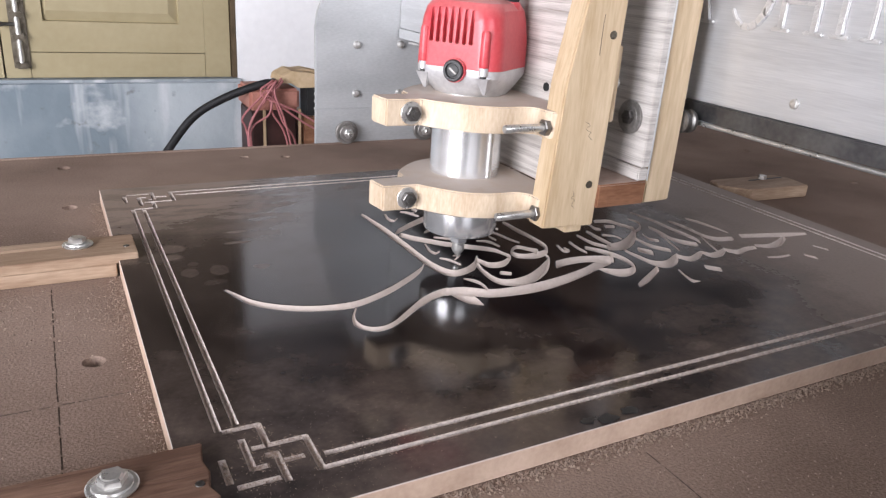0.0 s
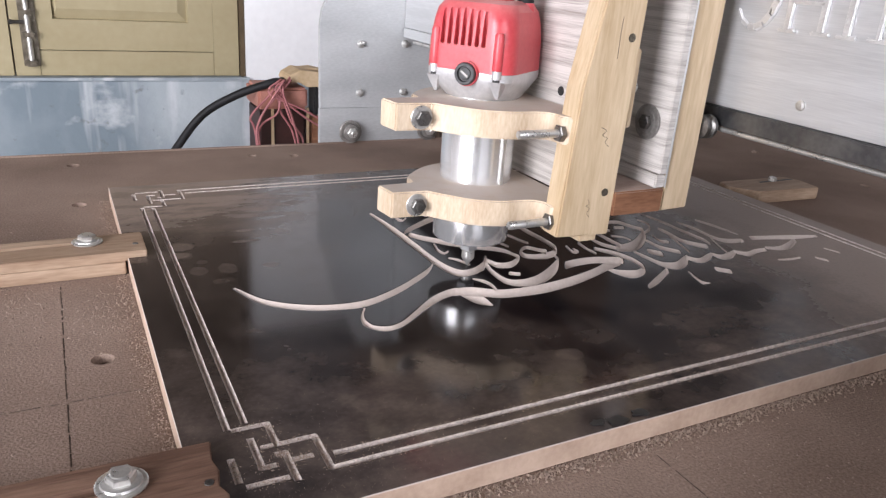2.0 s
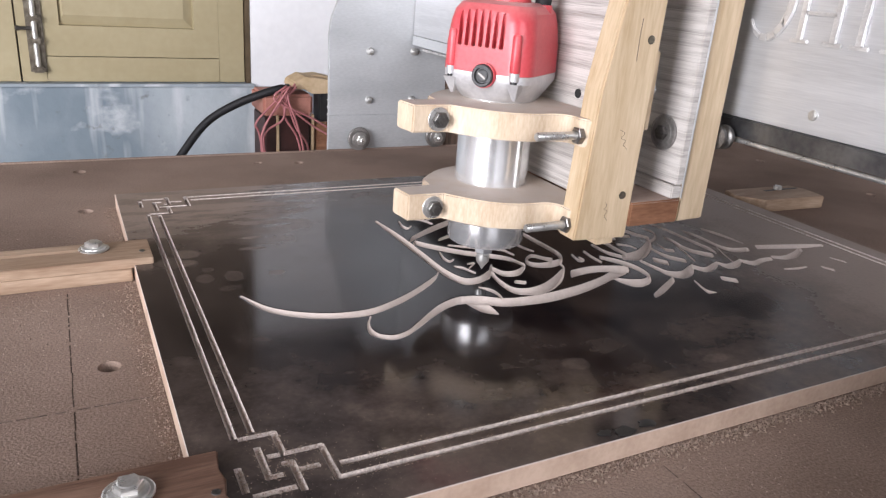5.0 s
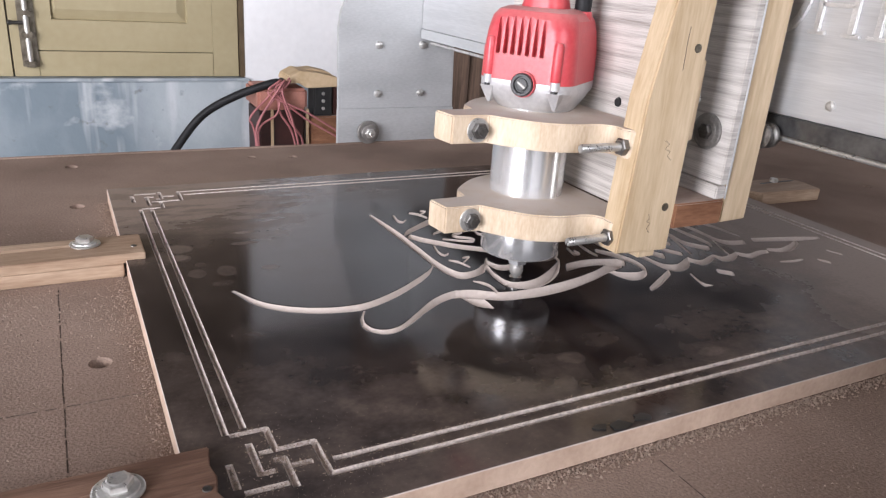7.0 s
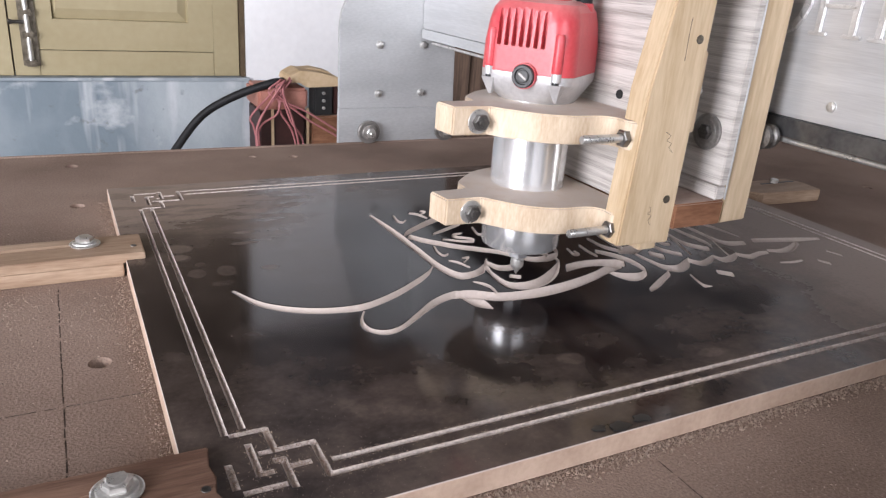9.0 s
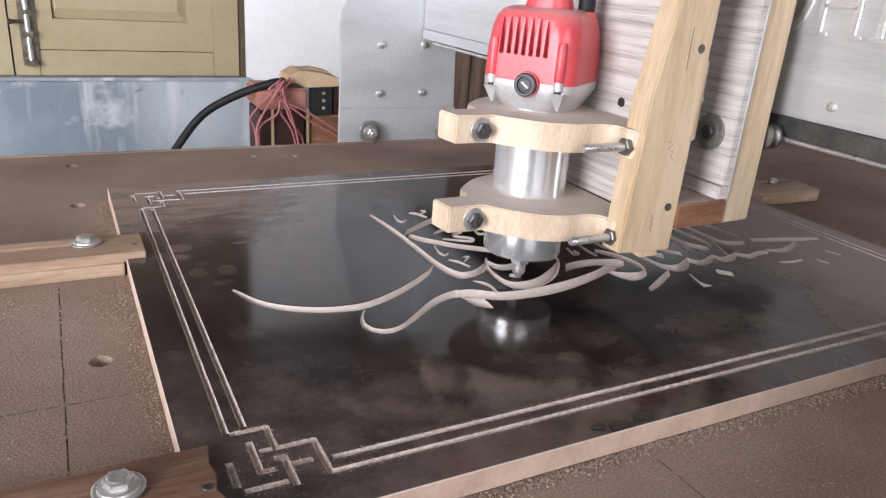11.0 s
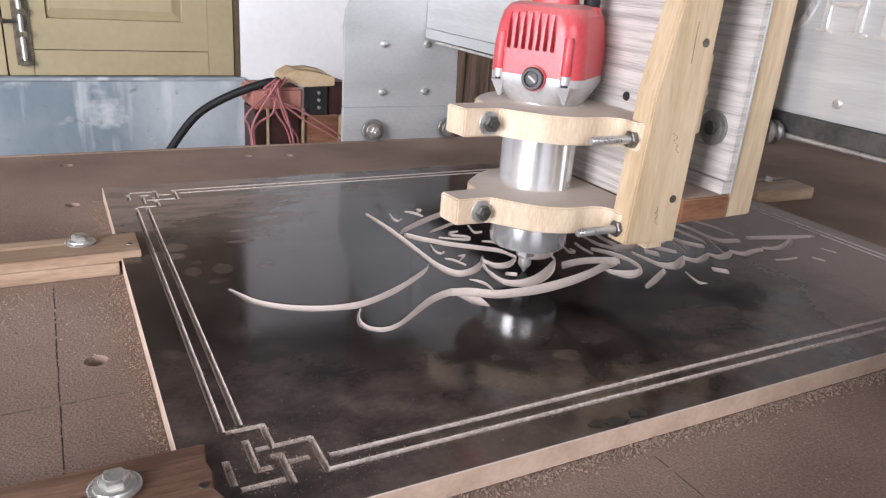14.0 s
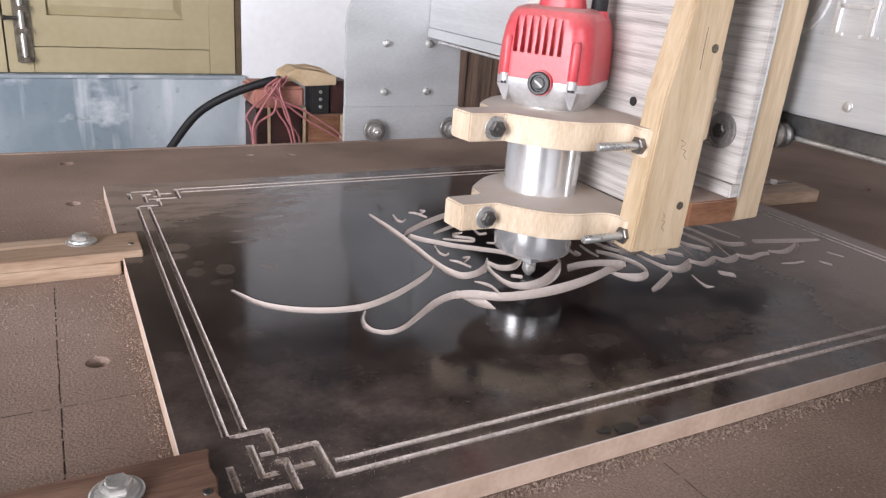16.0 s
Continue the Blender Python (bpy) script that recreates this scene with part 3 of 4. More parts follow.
# the flowing script: strokes of (x, y, half nib) in millimetres
SCRIPT = [
    [(257, 433, 2.9), (261, 377, 7.0), (263, 325, 7.0), (264, 284, 7.1), (268, 262, 7.4), (275, 251, 8.0), (289, 252, 9.5), (306, 262, 14.3)],
    [(260, 281, 5.6), (249, 267, 9.4), (227, 250, 10.0), (200, 233, 9.2), (169, 220, 7.5), (145, 220, 5.7), (123, 226, 5.1), (103, 237, 4.6), (87, 253, 3.7), (74, 281, 1.1)],
    [(163, 211, 1.5), (157, 200, 3.0), (154, 188, 3.8), (157, 178, 3.2), (167, 172, 4.2), (180, 175, 5.7), (197, 187, 9.1), (218, 203, 10.9), (236, 213, 9.2), (250, 217, 8.3)],
    [(249, 216, 8.3), (264, 213, 8.4), (286, 200, 9.0), (313, 197, 9.9), (338, 198, 10.9), (367, 203, 10.9), (398, 212, 10.1), (418, 220, 10.6), (444, 229, 11.2)],
    [(384, 237, 9.8), (402, 240, 9.3), (422, 239, 8.7), (449, 230, 9.7)],
    [(252, 211, 2.3), (259, 199, 8.0), (264, 192, 7.9), (267, 182, 1.1)],
    [(279, 236, 1.3), (285, 229, 3.2), (288, 219, 3.1), (286, 203, 2.4)],
    [(312, 272, 13.2), (306, 254, 5.6), (304, 235, 6.0), (307, 220, 6.5), (318, 214, 8.4), (334, 215, 11.3), (352, 223, 15.3), (373, 238, 16.3), (385, 252, 6.2), (389, 266, 2.4)],
    [(400, 362, 5.0), (401, 331, 6.6), (403, 306, 6.3), (402, 284, 7.7), (396, 271, 8.3), (383, 265, 9.6), (368, 265, 7.1), (358, 271, 6.3), (360, 282, 6.5), (372, 290, 5.0), (381, 280, 5.0), (386, 274, 6.6)],
    [(314, 272, 4.4), (318, 258, 6.5), (329, 255, 8.0), (339, 259, 9.6), (349, 268, 6.1), (348, 279, 3.9), (342, 292, 5.6), (324, 306, 6.4), (305, 320, 6.5), (290, 335, 6.6), (279, 347, 6.7), (271, 360, 6.0)],
    [(272, 370, 10.5), (299, 388, 12.1), (329, 405, 12.0), (363, 421, 8.5)],
    [(300, 360, 4.4), (321, 370, 6.4), (341, 380, 5.8)],
    [(282, 426, 2.0), (279, 409, 3.8), (282, 402, 3.8), (288, 407, 3.8)],
    [(303, 429, 3.0), (310, 423, 4.0), (315, 409, 3.0)],
    [(319, 433, 3.1), (322, 428, 4.1), (314, 422, 3.0)],
    [(329, 353, 2.7), (318, 351, 4.4), (319, 344, 4.3), (331, 336, 3.5), (330, 328, 4.3), (318, 332, 3.4), (302, 342, 2.5)],
    [(284, 327, 1.6), (280, 310, 3.1), (282, 301, 3.0), (287, 303, 3.8)],
    [(281, 288, 2.2), (287, 281, 2.9), (292, 267, 2.1)],
    [(297, 290, 2.3), (303, 289, 3.0), (293, 280, 2.2)],
    [(341, 319, 2.5), (351, 313, 3.4), (355, 298, 2.5)],
    [(360, 326, 2.6), (361, 315, 2.6)],
    [(350, 366, 2.8), (346, 346, 3.6), (354, 344, 3.6)],
    [(319, 237, 4.1), (327, 232, 4.1)],
    [(366, 345, 2.8), (373, 328, 3.6), (377, 311, 3.5), (381, 301, 2.6)],
    [(375, 354, 4.8), (381, 344, 3.8)],
    [(416, 280, 3.5), (413, 265, 4.2), (419, 264, 3.4), (419, 272, 2.6)],
    [(435, 284, 4.5), (433, 268, 4.3), (434, 254, 3.4)],
    [(442, 265, 5.2), (454, 248, 6.8), (460, 228, 7.4), (457, 207, 7.9), (444, 198, 9.1), (431, 199, 9.7), (422, 208, 6.0), (419, 216, 3.8)],
    [(476, 306, 4.9), (475, 283, 6.6), (476, 265, 5.4)],
    [(457, 299, 3.8), (458, 275, 5.4), (467, 259, 5.3)],
    [(467, 259, 8.9), (487, 259, 14.6), (509, 271, 17.3), (531, 290, 14.3), (535, 303, 6.3), (530, 314, 6.4), (525, 328, 6.5), (508, 333, 5.4)],
    [(495, 329, 3.1), (492, 313, 5.1), (496, 308, 4.0)],
    [(487, 292, 3.9), (497, 285, 2.9), (499, 276, 2.9)],
    [(509, 314, 5.2), (519, 311, 5.2)],
    [(555, 328, 3.4), (557, 313, 5.5), (546, 298, 5.3), (532, 290, 4.1)],
    [(478, 245, 4.4), (480, 225, 5.9), (483, 208, 7.4), (495, 201, 9.9), (513, 208, 12.0), (525, 217, 5.3)],
    [(522, 215, 6.1), (530, 204, 7.0), (547, 209, 8.1), (558, 215, 4.6)],
    [(558, 213, 5.5), (562, 204, 7.3), (577, 206, 8.4), (591, 213, 4.8)],
    [(590, 210, 5.8), (599, 202, 6.7), (616, 206, 5.9), (630, 206, 5.0)],
    [(636, 210, 4.1), (650, 204, 6.2), (669, 207, 8.5), (693, 218, 6.7)],
    [(645, 239, 6.5), (671, 233, 6.7), (701, 226, 6.9), (733, 220, 3.6)],
    [(430, 169, 4.9), (448, 178, 8.0), (476, 194, 7.1)],
    [(495, 243, 7.1), (503, 231, 7.9)],
    [(529, 181, 5.8), (539, 171, 5.8)],
    [(495, 184, 2.4), (490, 170, 3.8), (488, 159, 4.5), (493, 153, 3.7)],
    [(575, 346, 3.6), (580, 316, 5.7), (581, 285, 6.5), (583, 252, 7.2), (581, 240, 6.0)],
    [(558, 296, 5.4), (558, 279, 7.3), (556, 255, 6.9), (567, 237, 7.8), (572, 235, 5.9)],
    [(598, 307, 4.6), (602, 283, 6.6), (601, 256, 6.3), (607, 241, 7.3), (628, 236, 6.3)],
    [(628, 307, 4.8), (634, 288, 5.8), (637, 269, 4.5), (639, 254, 2.2)],
    [(534, 280, 3.0), (530, 264, 4.9), (537, 258, 4.9)],
    [(515, 269, 4.8), (516, 247, 6.5), (527, 230, 5.5)],
    [(556, 279, 6.2), (547, 254, 5.9), (538, 228, 3.7)],
    [(596, 252, 5.2), (585, 229, 4.9), (577, 209, 3.8)],
    [(619, 179, 1.9), (633, 176, 2.9), (649, 176, 2.0)],
    [(667, 170, 3.0), (672, 160, 4.0)],
    [(704, 187, 2.2), (709, 173, 3.2)],
]


def straight(x0, y0, x1, y1, w=0.0042, deep=0.0042):
    """A straight V-cut of the border, in metres, a little long at both ends."""
    way = Vector((x1 - x0, y1 - y0)).normalized()
    side, bm = Vector((-way.y, way.x)) * w * 0.6, bmesh.new()
    rings = []
    for x, y, e in ((x0, y0, -w * 0.3), (x1, y1, w * 0.3)):
        c = Vector((x, y)) + way * e
        rings.append([bm.verts.new(v) for v in ((*(c + side), deep * 0.2), (*(c - side), deep * 0.2), (*c, -deep))])
    for k in range(3):
        bm.faces.new((rings[0][k], rings[0][(k + 1) % 3], rings[1][(k + 1) % 3], rings[1][k]))
    bm.faces.new(rings[0][::-1])
    bm.faces.new(rings[1])
    bmesh.ops.recalc_face_normals(bm, faces=bm.faces)
    return bm


# the border: two parallel lines with an interlaced key at each corner
KEY = ((30, 83, 50, 83), (50, 83, 50, 62), (37.3, 71, 37.3, 43), (37.3, 43, 44, 43), (42, 61, 72.6, 61), (72.6, 61, 72.6, 29.6),
       (48, 52, 52.5, 52), (52.5, 52, 52.5, 27), (27, 30.5, 48, 30.5), (56, 44, 65.5, 44), (23, 56, 23, 36))
lines = []
for mx in (False, True):
    for my in (False, True):
        for key in KEY:
            x0, y0, x1, y1 = (v / 1000 for v in key)
            if mx:
                x0, x1 = W - x0, W - x1
            if my:
                y0, y1 = D - y0, D - y1
            lines.append((x0, y0, x1, y1))
for inset, a, b in ((0.0296, 0.0726, 0.0865), (0.0413, 0.079, 0.0905)):
    lines += [(a, inset, W - a, inset), (a, D - inset, W - a, D - inset)]
for inset, b in ((0.0268, 0.0855), (0.0378, 0.0890)):
    lines += [(inset, b, inset, D - b), (W - inset, b, W - inset, D - b)]
board.data.materials.append(M["cut"])
for p in board.data.polygons:
    p.material_index = 1 if abs(p.normal.z) < 0.4 else 0
for line in lines:
    carved(board, straight(*line), M["groove"])


def carved_field(x0, y0, x1, y1, cell=0.75):
    """A fine sheet over the script, in millimetres, sunk where the broad nib passed; depth follows the nib's width."""
    nx, ny = round((x1 - x0) / cell), round((y1 - y0) / cell)
    gx, gy = np.linspace(x0, x1, nx + 1), np.linspace(y0, y1, ny + 1)
    deep = np.zeros((ny + 1, nx + 1))
    nib = np.array(NIB) / np.hypot(*NIB)
    for stroke in SCRIPT:
        path = np.array(spline(stroke, 12))
        run = np.r_[0, np.cumsum(np.hypot(*np.diff(path[:, :2], axis=0).T))]
        at = np.arange(0, run[-1], 0.35)
        pts = np.array([np.interp(at, run, path[:, c]) for c in range(3)]).T
        ways = np.gradient(pts[:, :2], axis=0)
        ways /= np.hypot(*ways.T)[:, None] + 1e-9
        for (px, py, s), way in zip(pts, ways):
            s = max(s, 0.7)
            lean = abs(way[0] * nib[1] - way[1] * nib[0])
            top = min(0.80 * (lean * s + 0.65), 8.0)
            i0, i1 = np.searchsorted(gx, (px - s - 1, px + s + 1))
            j0, j1 = np.searchsorted(gy, (py - s - 1, py + s + 1))
            dx, dy = gx[None, i0:i1] - px, gy[j0:j1, None] - py
            along, across = dx * nib[0] + dy * nib[1], dy * nib[0] - dx * nib[1]
            cone = top * (1 - np.sqrt((along / (s + 0.3)) ** 2 + (across / 0.9) ** 2))
            deep[j0:j1, i0:i1] = np.maximum(deep[j0:j1, i0:i1], cone)
    deep[0] = deep[-1] = 0
    deep[:, 0] = deep[:, -1] = 0
    xx, yy = np.meshgrid(gx, gy)
    verts = np.stack([xx, yy, -deep], -1).reshape(-1, 3) / 1000
    n = np.arange((ny + 1) * (nx + 1)).reshape(ny + 1, nx + 1)
    faces = np.stack([n[:-1, :-1], n[:-1, 1:], n[1:, 1:], n[1:, :-1]], -1).reshape(-1, 4)
    me = bpy.data.meshes.new("field")
    me.from_pydata(verts.tolist(), [], faces.tolist())
    me.polygons.foreach_set("use_smooth", np.ones(len(faces), bool))
    return me


# a pocket in the board, filled by the carved sheet flush with its top
FIELD = (0.068, 0.155, 0.740, 0.452)
carved(board, box(FIELD[0], FIELD[1], -0.0120, FIELD[2], FIELD[3], 0.01), M["board"])
bm = bmesh.new()
bm.from_mesh(board.data)
for f in bm.faces:
    f.smooth = False
sheet = carved_field(*[v * 1000 for v in FIELD])
bm.from_mesh(sheet)
bm.to_mesh(board.data)
bm.free()
bpy.data.meshes.remove(sheet)


# ---- hold-down clamps ----
def clamp(x0, x1, y0, y1, zt, m, bolt_at, label, rough=False):
    """A wooden bar whose lip bites on the board's edge, with a hex bolt and washer through it."""
    c = thing("hold_down_clamp", (x0 + x1) / 2, (y0 + y1) / 2, TOP)
    part("bar", box(x0, y0, TOP + 0.0005, -0.002, y1, zt - 0.009, 0.001), m, c)
    ragged = [(x1 - k, y0 + t * (y1 - y0)) for t, k in ((0, 0.002), (0.2, 0.0), (0.35, 0.0035), (0.55, 0.001), (0.72, 0.003), (1, 0.0005))] if rough else [(x1, y0 - 0.0012), (x1, y1 + 0.001)]
    lip = part("lip", prism([(x0, y0 - 0.0012), *ragged, (x0, y1 + 0.001)], zt - 0.0088, zt, 0.0008), m, c)
    bx, by = bolt_at
    b = BASE[c]
    carved(lip, box(x0 + 0.02 - b.x, by - 0.0032 - b.y, zt - 0.005 - b.z, bx + 0.004 - b.x, by + 0.0032 - b.y, zt + 0.004 - b.z), m)
    part("washer", lathe([(0.0125, 0), (0.013, 0.0006), (0.013, 0.0014), (0.0122, 0.0018)], (bx, by, zt + 0.0002), (0, 0, 1), 28), M["steel"], c, "zinc washer")
    part("bolt", joined(lathe([(0.0105, 0), (0.0100, 0.0012), (0.0080, 0.0018)], (bx, by, zt + 0.002), (0, 0, 1), 24), hexagon((bx, by, zt + 0.0036), (0, 0, 1), 0.0076, 0.0042), lathe([(0.0056, 0), (0.0048, 0.0006)], (bx, by, zt + 0.0078), (0, 0, 1), 16)), M["steel"], c, "zinc hex bolt")
    part("screw", lathe([(0.0026, 0), (0.0024, 0.0007)], (x1 - 0.008, (y0 + y1) / 2 - 0.006, zt - 0.0001), (0, 0, 1), 12), M["darksteel"], c)
    return tagged(c, label, "clamp", "hold-down clamps")


clamp(-0.42, 0.0165, 0.376, 0.424, 0.006, M["oak"], (-0.031, 0.408), "pale brown wooden clamp bar bolted over the board's edge")
clamp(-0.42, 0.0155, 0.010, 0.070, 0.006, M["rough"], (-0.033, 0.0485), "rough brown wooden clamp bar bolted over the board's corner", True)
right = thing("hold_down_clamp", 0.88, 0.41, TOP)
part("bar", prism([(0.790, 0.405), (0.82, 0.374), (0.935, 0.368), (0.940, 0.405), (0.93, 0.428), (0.80, 0.432)], TOP + 0.0005, 0.0015, 0.0015), M["oak"], right)
# Slot not cut: a thin black strip stands for its inner shade.
part("slot", box(0.86, 0.4105, 0.0005, 0.93, 0.4145, 0.0019), M["black"], right)
part("bolt", hexagon((0.887, 0.4125, 0.002), (0, 0, 1), 0.006, 0.006), M["steel"], right, "zinc hex bolt")
tagged(right, "loose slotted wooden clamp bar beside the board", "clamp", "hold-down clamps")

# ---- the gantry ----
PLATE = [(0.360, 0.0397), (0.567, 0.0397), (0.562, 0.165), (0.562, 0.40), (0.44, 0.40), (0.392, 0.30), (0.371, 0.212), (0.362, 0.190), (0.3585, 0.165)]  # end plate, side on
gantry = thing("gantry", 0.45, 0.832, TOP)


def upright(outline, y0, y1, bevel=0.0):
    """A plate standing in the x-z plane."""
    bm = prism(outline, 0, y1 - y0, bevel)
    bmesh.ops.transform(bm, verts=bm.verts, matrix=Matrix(((1, 0, 0, 0), (0, 0, -1, y1), (0, 1, 0, 0), (0, 0, 0, 1))))
    bmesh.ops.recalc_face_normals(bm, faces=bm.faces)
    return bm


part("end_plate", upright(PLATE, 0.832, 0.840, 0.001), M["alu"], gantry)
part("lower_plate", box(0.3595, 0.8305, -0.12, 0.568, 0.8395, 0.0396, 0.0006), M["alu"], gantry)
for x, z in ((0.4263, 0.1406), (0.5029, 0.142), (0.4264, 0.0637), (0.503, 0.0645)):
    part("rivet", lathe([(0.0062, 0), (0.0060, 0.003), (0.0045, 0.0055), (0.0015, 0.0065)], (x, 0.832, z), (0, -1, 0), 16), M["steel"], gantry)
for x in (0.409, 0.549):
    wheel = part("wheel", lathe([(0.010, 0), (0.0190, 0.0008), (0.0190, 0.0045), (0.0182, 0.0055), (0.0150, 0.0055), (0.0146, 0.0040), (0.0136, 0.0040), (0.0134, 0.0095), (0.0126, 0.0105), (0.009, 0.0105)], (x, 0.826, TOP + 0.0186), (0, -1, 0), 28), M["washer"], gantry, "dull steel bearing wheel")
    part("nut", joined(hexagon((x, 0.8155, TOP + 0.0186), (0, -1, 0), 0.0085, 0.005), lathe([(0.005, 0), (0.005, 0.006), (0.004, 0.007)], (x, 0.810, TOP + 0.0186), (0, -1, 0), 14)), M["steel"], wheel)
BX, BZ = 0.500, 0.168
part("beam_screw", lathe([(0.0042, 0), (0.0040, 0.0012), (0.002, 0.0018)], (BX, 0.087, 0.183), (-1, 0, 0), 14), M["steel"], gantry)
# Unseen near plate, mirrored from the far one; shades the front right.
part("end_plate", upright(PLATE, -0.278, -0.270, 0.001), M["alu"], gantry)
part("lower_plate", box(0.3595, -0.2775, -0.12, 0.568, -0.2685, 0.0396, 0.0006), M["alu"], gantry)
part("beam", box(BX, -0.2695, BZ, BX + 0.10, 0.8315, 0.39, 0.0015), M["sheet"], gantry, "brushed sheet-metal gantry beam")
part("beam_flange", box(BX - 0.003, -0.268, BZ - 0.016, BX + 0.03, 0.44, BZ - 0.0005, 0.001), M["rail"], gantry, "dark rail under the beam")
# Dark underside behind the lip, added to keep the board's reflection dark.
part("rail_back", box(BX + 0.004, 0.4405, BZ - 0.0145, BX + 0.09, 0.829, BZ - 0.0005), M["rail"], gantry)
# Rail's far stretch looks bright; an added pale lip carries that in colour.
part("beam_lip", box(BX - 0.002, 0.4405, BZ - 0.015, BX + 0.0035, 0.829, BZ - 0.0005, 0.0006), M["alu"], gantry, "pale strip added along the beam's far stretch")
part("rail", lathe([(0.0022, 0), (0.0022, 1.05)], (BX - 0.001, 0.79, BZ - 0.0188), (0, -1, 0), 12), M["steel"], gantry)


def bar(y0, z0, y1, z1, w, t=0.0028):
    """A raised flat bar on the beam's face between two places (y, z)."""
    bm = box(-t, -w / 2, 0, 0, w / 2, math.hypot(y1 - y0, z1 - z0), 0.0009, 2)
    bmesh.ops.transform(bm, verts=bm.verts, matrix=Matrix.Translation((BX + 0.0002, y0, z0)) @ Matrix.Rotation(math.atan2(-(y1 - y0), z1 - z0), 4, "X"))
    return bm


LZ, LT = 0.2362, 0.3050


def bow(cy, cz, ry, rz, a0, a1, w0, w1, n=14):
    """A raised curved stroke that swells from w0 to w1."""
    bits = []
    for i in range(n):
        a, b = (radians(a0 + (a1 - a0) * k / n) for k in (i, i + 1.12))
        bits.append(bar(cy + ry * math.cos(a), cz + rz * math.sin(a), cy + ry * math.cos(b), cz + rz * math.sin(b), w0 + (w1 - w0) * math.sin(math.pi * i / n)))
    return joined(*bits)


def stem(y, w=0.0062):
    return [bar(y, LZ, y, LT, w), bar(y + 0.0085, LZ, y - 0.0085, LZ, 0.0030)]


for bits in (
    [bar(0.233, LZ, 0.212, LT, 0.003), bar(0.1895, LZ, 0.212, LT, 0.0068), bar(0.198, LZ, 0.182, LZ, 0.003), bar(0.225, LZ + 0.02, 0.198, LZ + 0.02, 0.003)],
    [bow(0.1475, 0.2695, 0.021, 0.0345, 40, 320, 0.0020, 0.0075), bar(0.1315, 0.246, 0.1315, 0.252, 0.003)],
    stem(0.1145) + stem(0.0850) + [bar(0.1145, 0.2575, 0.0850, 0.2575, 0.0030)],
    stem(0.0635),
    stem(0.0390, 0.004) + [bar(0.0400, LT, 0.008, LZ, 0.007), bar(0.008, LZ, 0.008, LT, 0.004)],
):
    part("letter", joined(*bits), M["weld"], gantry, "raised bright metal letter")

tagged(gantry, "metal gantry of a router machine with raised lettering", "gantry")

# ---- the carriage that slides on the beam ----
carriage = thing("carriage", 0.45, 0.13, 0.08)
part("back_panel", box(0.4380, 0.1230, 0.1118, 0.4460, 0.33, 0.42, 0.0008), M["grey"], carriage, "weathered grey plywood panel")
part("edge_strip", box(0.4445, 0.1218, 0.1000, 0.4463, 0.1228, 0.42, 0.0003), M["sheet"], carriage, "bright thin metal edge strip")
part("edge_board", upright([(0.4465, 0.0785), (0.4768, 0.0795), (0.4768, 0.42), (0.4465, 0.42)], 0.1235, 0.1500, 0.0012), M["pine"], carriage, "pale pine edge board")
part("ledge", box(0.4350, 0.1232, 0.1000, 0.4460, 0.33, 0.1112, 0.001), M["grey"], carriage)
part("brown_block", box(0.3920, 0.1222, 0.0788, 0.4455, 0.30, 0.0995, 0.0012), M["brown"], carriage, "dark brown hardwood block")
w = part("washer", lathe([(0.0145, 0), (0.015, 0.0006), (0.015, 0.0016), (0.0135, 0.002), (0.0130, 0.0014), (0.0095, 0.0014), (0.0090, 0.0020)], (0.4379, 0.1470, 0.1523), (-1, 0, 0), 28), M["washer"], carriage, "dull steel washer")
part("bolt", hexagon((0.4358, 0.1470, 0.1523), (-1, 0, 0), 0.0065, 0.004), M["darksteel"], w)
part("rail_wheel", lathe([(0.006, 0), (0.0105, 0.001), (0.0105, 0.004), (0.0080, 0.006), (0.0080, 0.008), (0.0105, 0.010), (0.0105, 0.013), (0.006, 0.014)], (0.4775, 0.1285, 0.1508), (1, 0, 0), 24), M["darksteel"], carriage, "grooved dark steel roller")
tagged(carriage, "wooden carriage of grey plywood and pine", "carriage")

# ---- the tool head that rises and falls ----
head = thing("tool_head", 0.37, 0.14, 0.06)
part("mount_panel", box(0.371, 0.1465, 0.086, 0.386, 0.36, 0.42, 0.001), M["grey"], head, "weathered grey plywood panel")
post = part("post", upright([(0.3385, 0.062), (0.3925, 0.060), (0.3965, 0.255), (0.398, 0.42), (0.372, 0.42), (0.358, 0.255), (0.3455, 0.183)], 0.1245, 0.146, 0.0012), M["pine"], head, "pale pine post")
part("tail", box(0.366, 0.1285, 0.054, 0.384, 0.1450, 0.0608, 0.001), M["pine"], head)
for x, z in ((0.3856, 0.2207), (0.3822, 0.0977)):
    part("screw", lathe([(0.0034, 0), (0.0034, 0.0005), (0.002, 0.0007)], (x, 0.1246, z), (0, -1, 0), 14), M["brass"], head, "dark brass screw")
part("side_strip", box(0.396, 0.128, 0.150, 0.4015, 0.140, 0.212, 0.001), M["pine"], head)
part("side_screw", lathe([(0.004, 0), (0.004, 0.003), (0.002, 0.004)], (0.4016, 0.134, 0.182), (1, 0, 0), 12), M["steel"], head)
part("panel_screw", lathe([(0.0040, 0), (0.0036, 0.001), (0.0016, 0.0008)], (0.3708, 0.1855, 0.1701), (-1, 0, 0), 16), M["black"], head, "black panel screw")
AX, AY = 0.3216, 0.2329


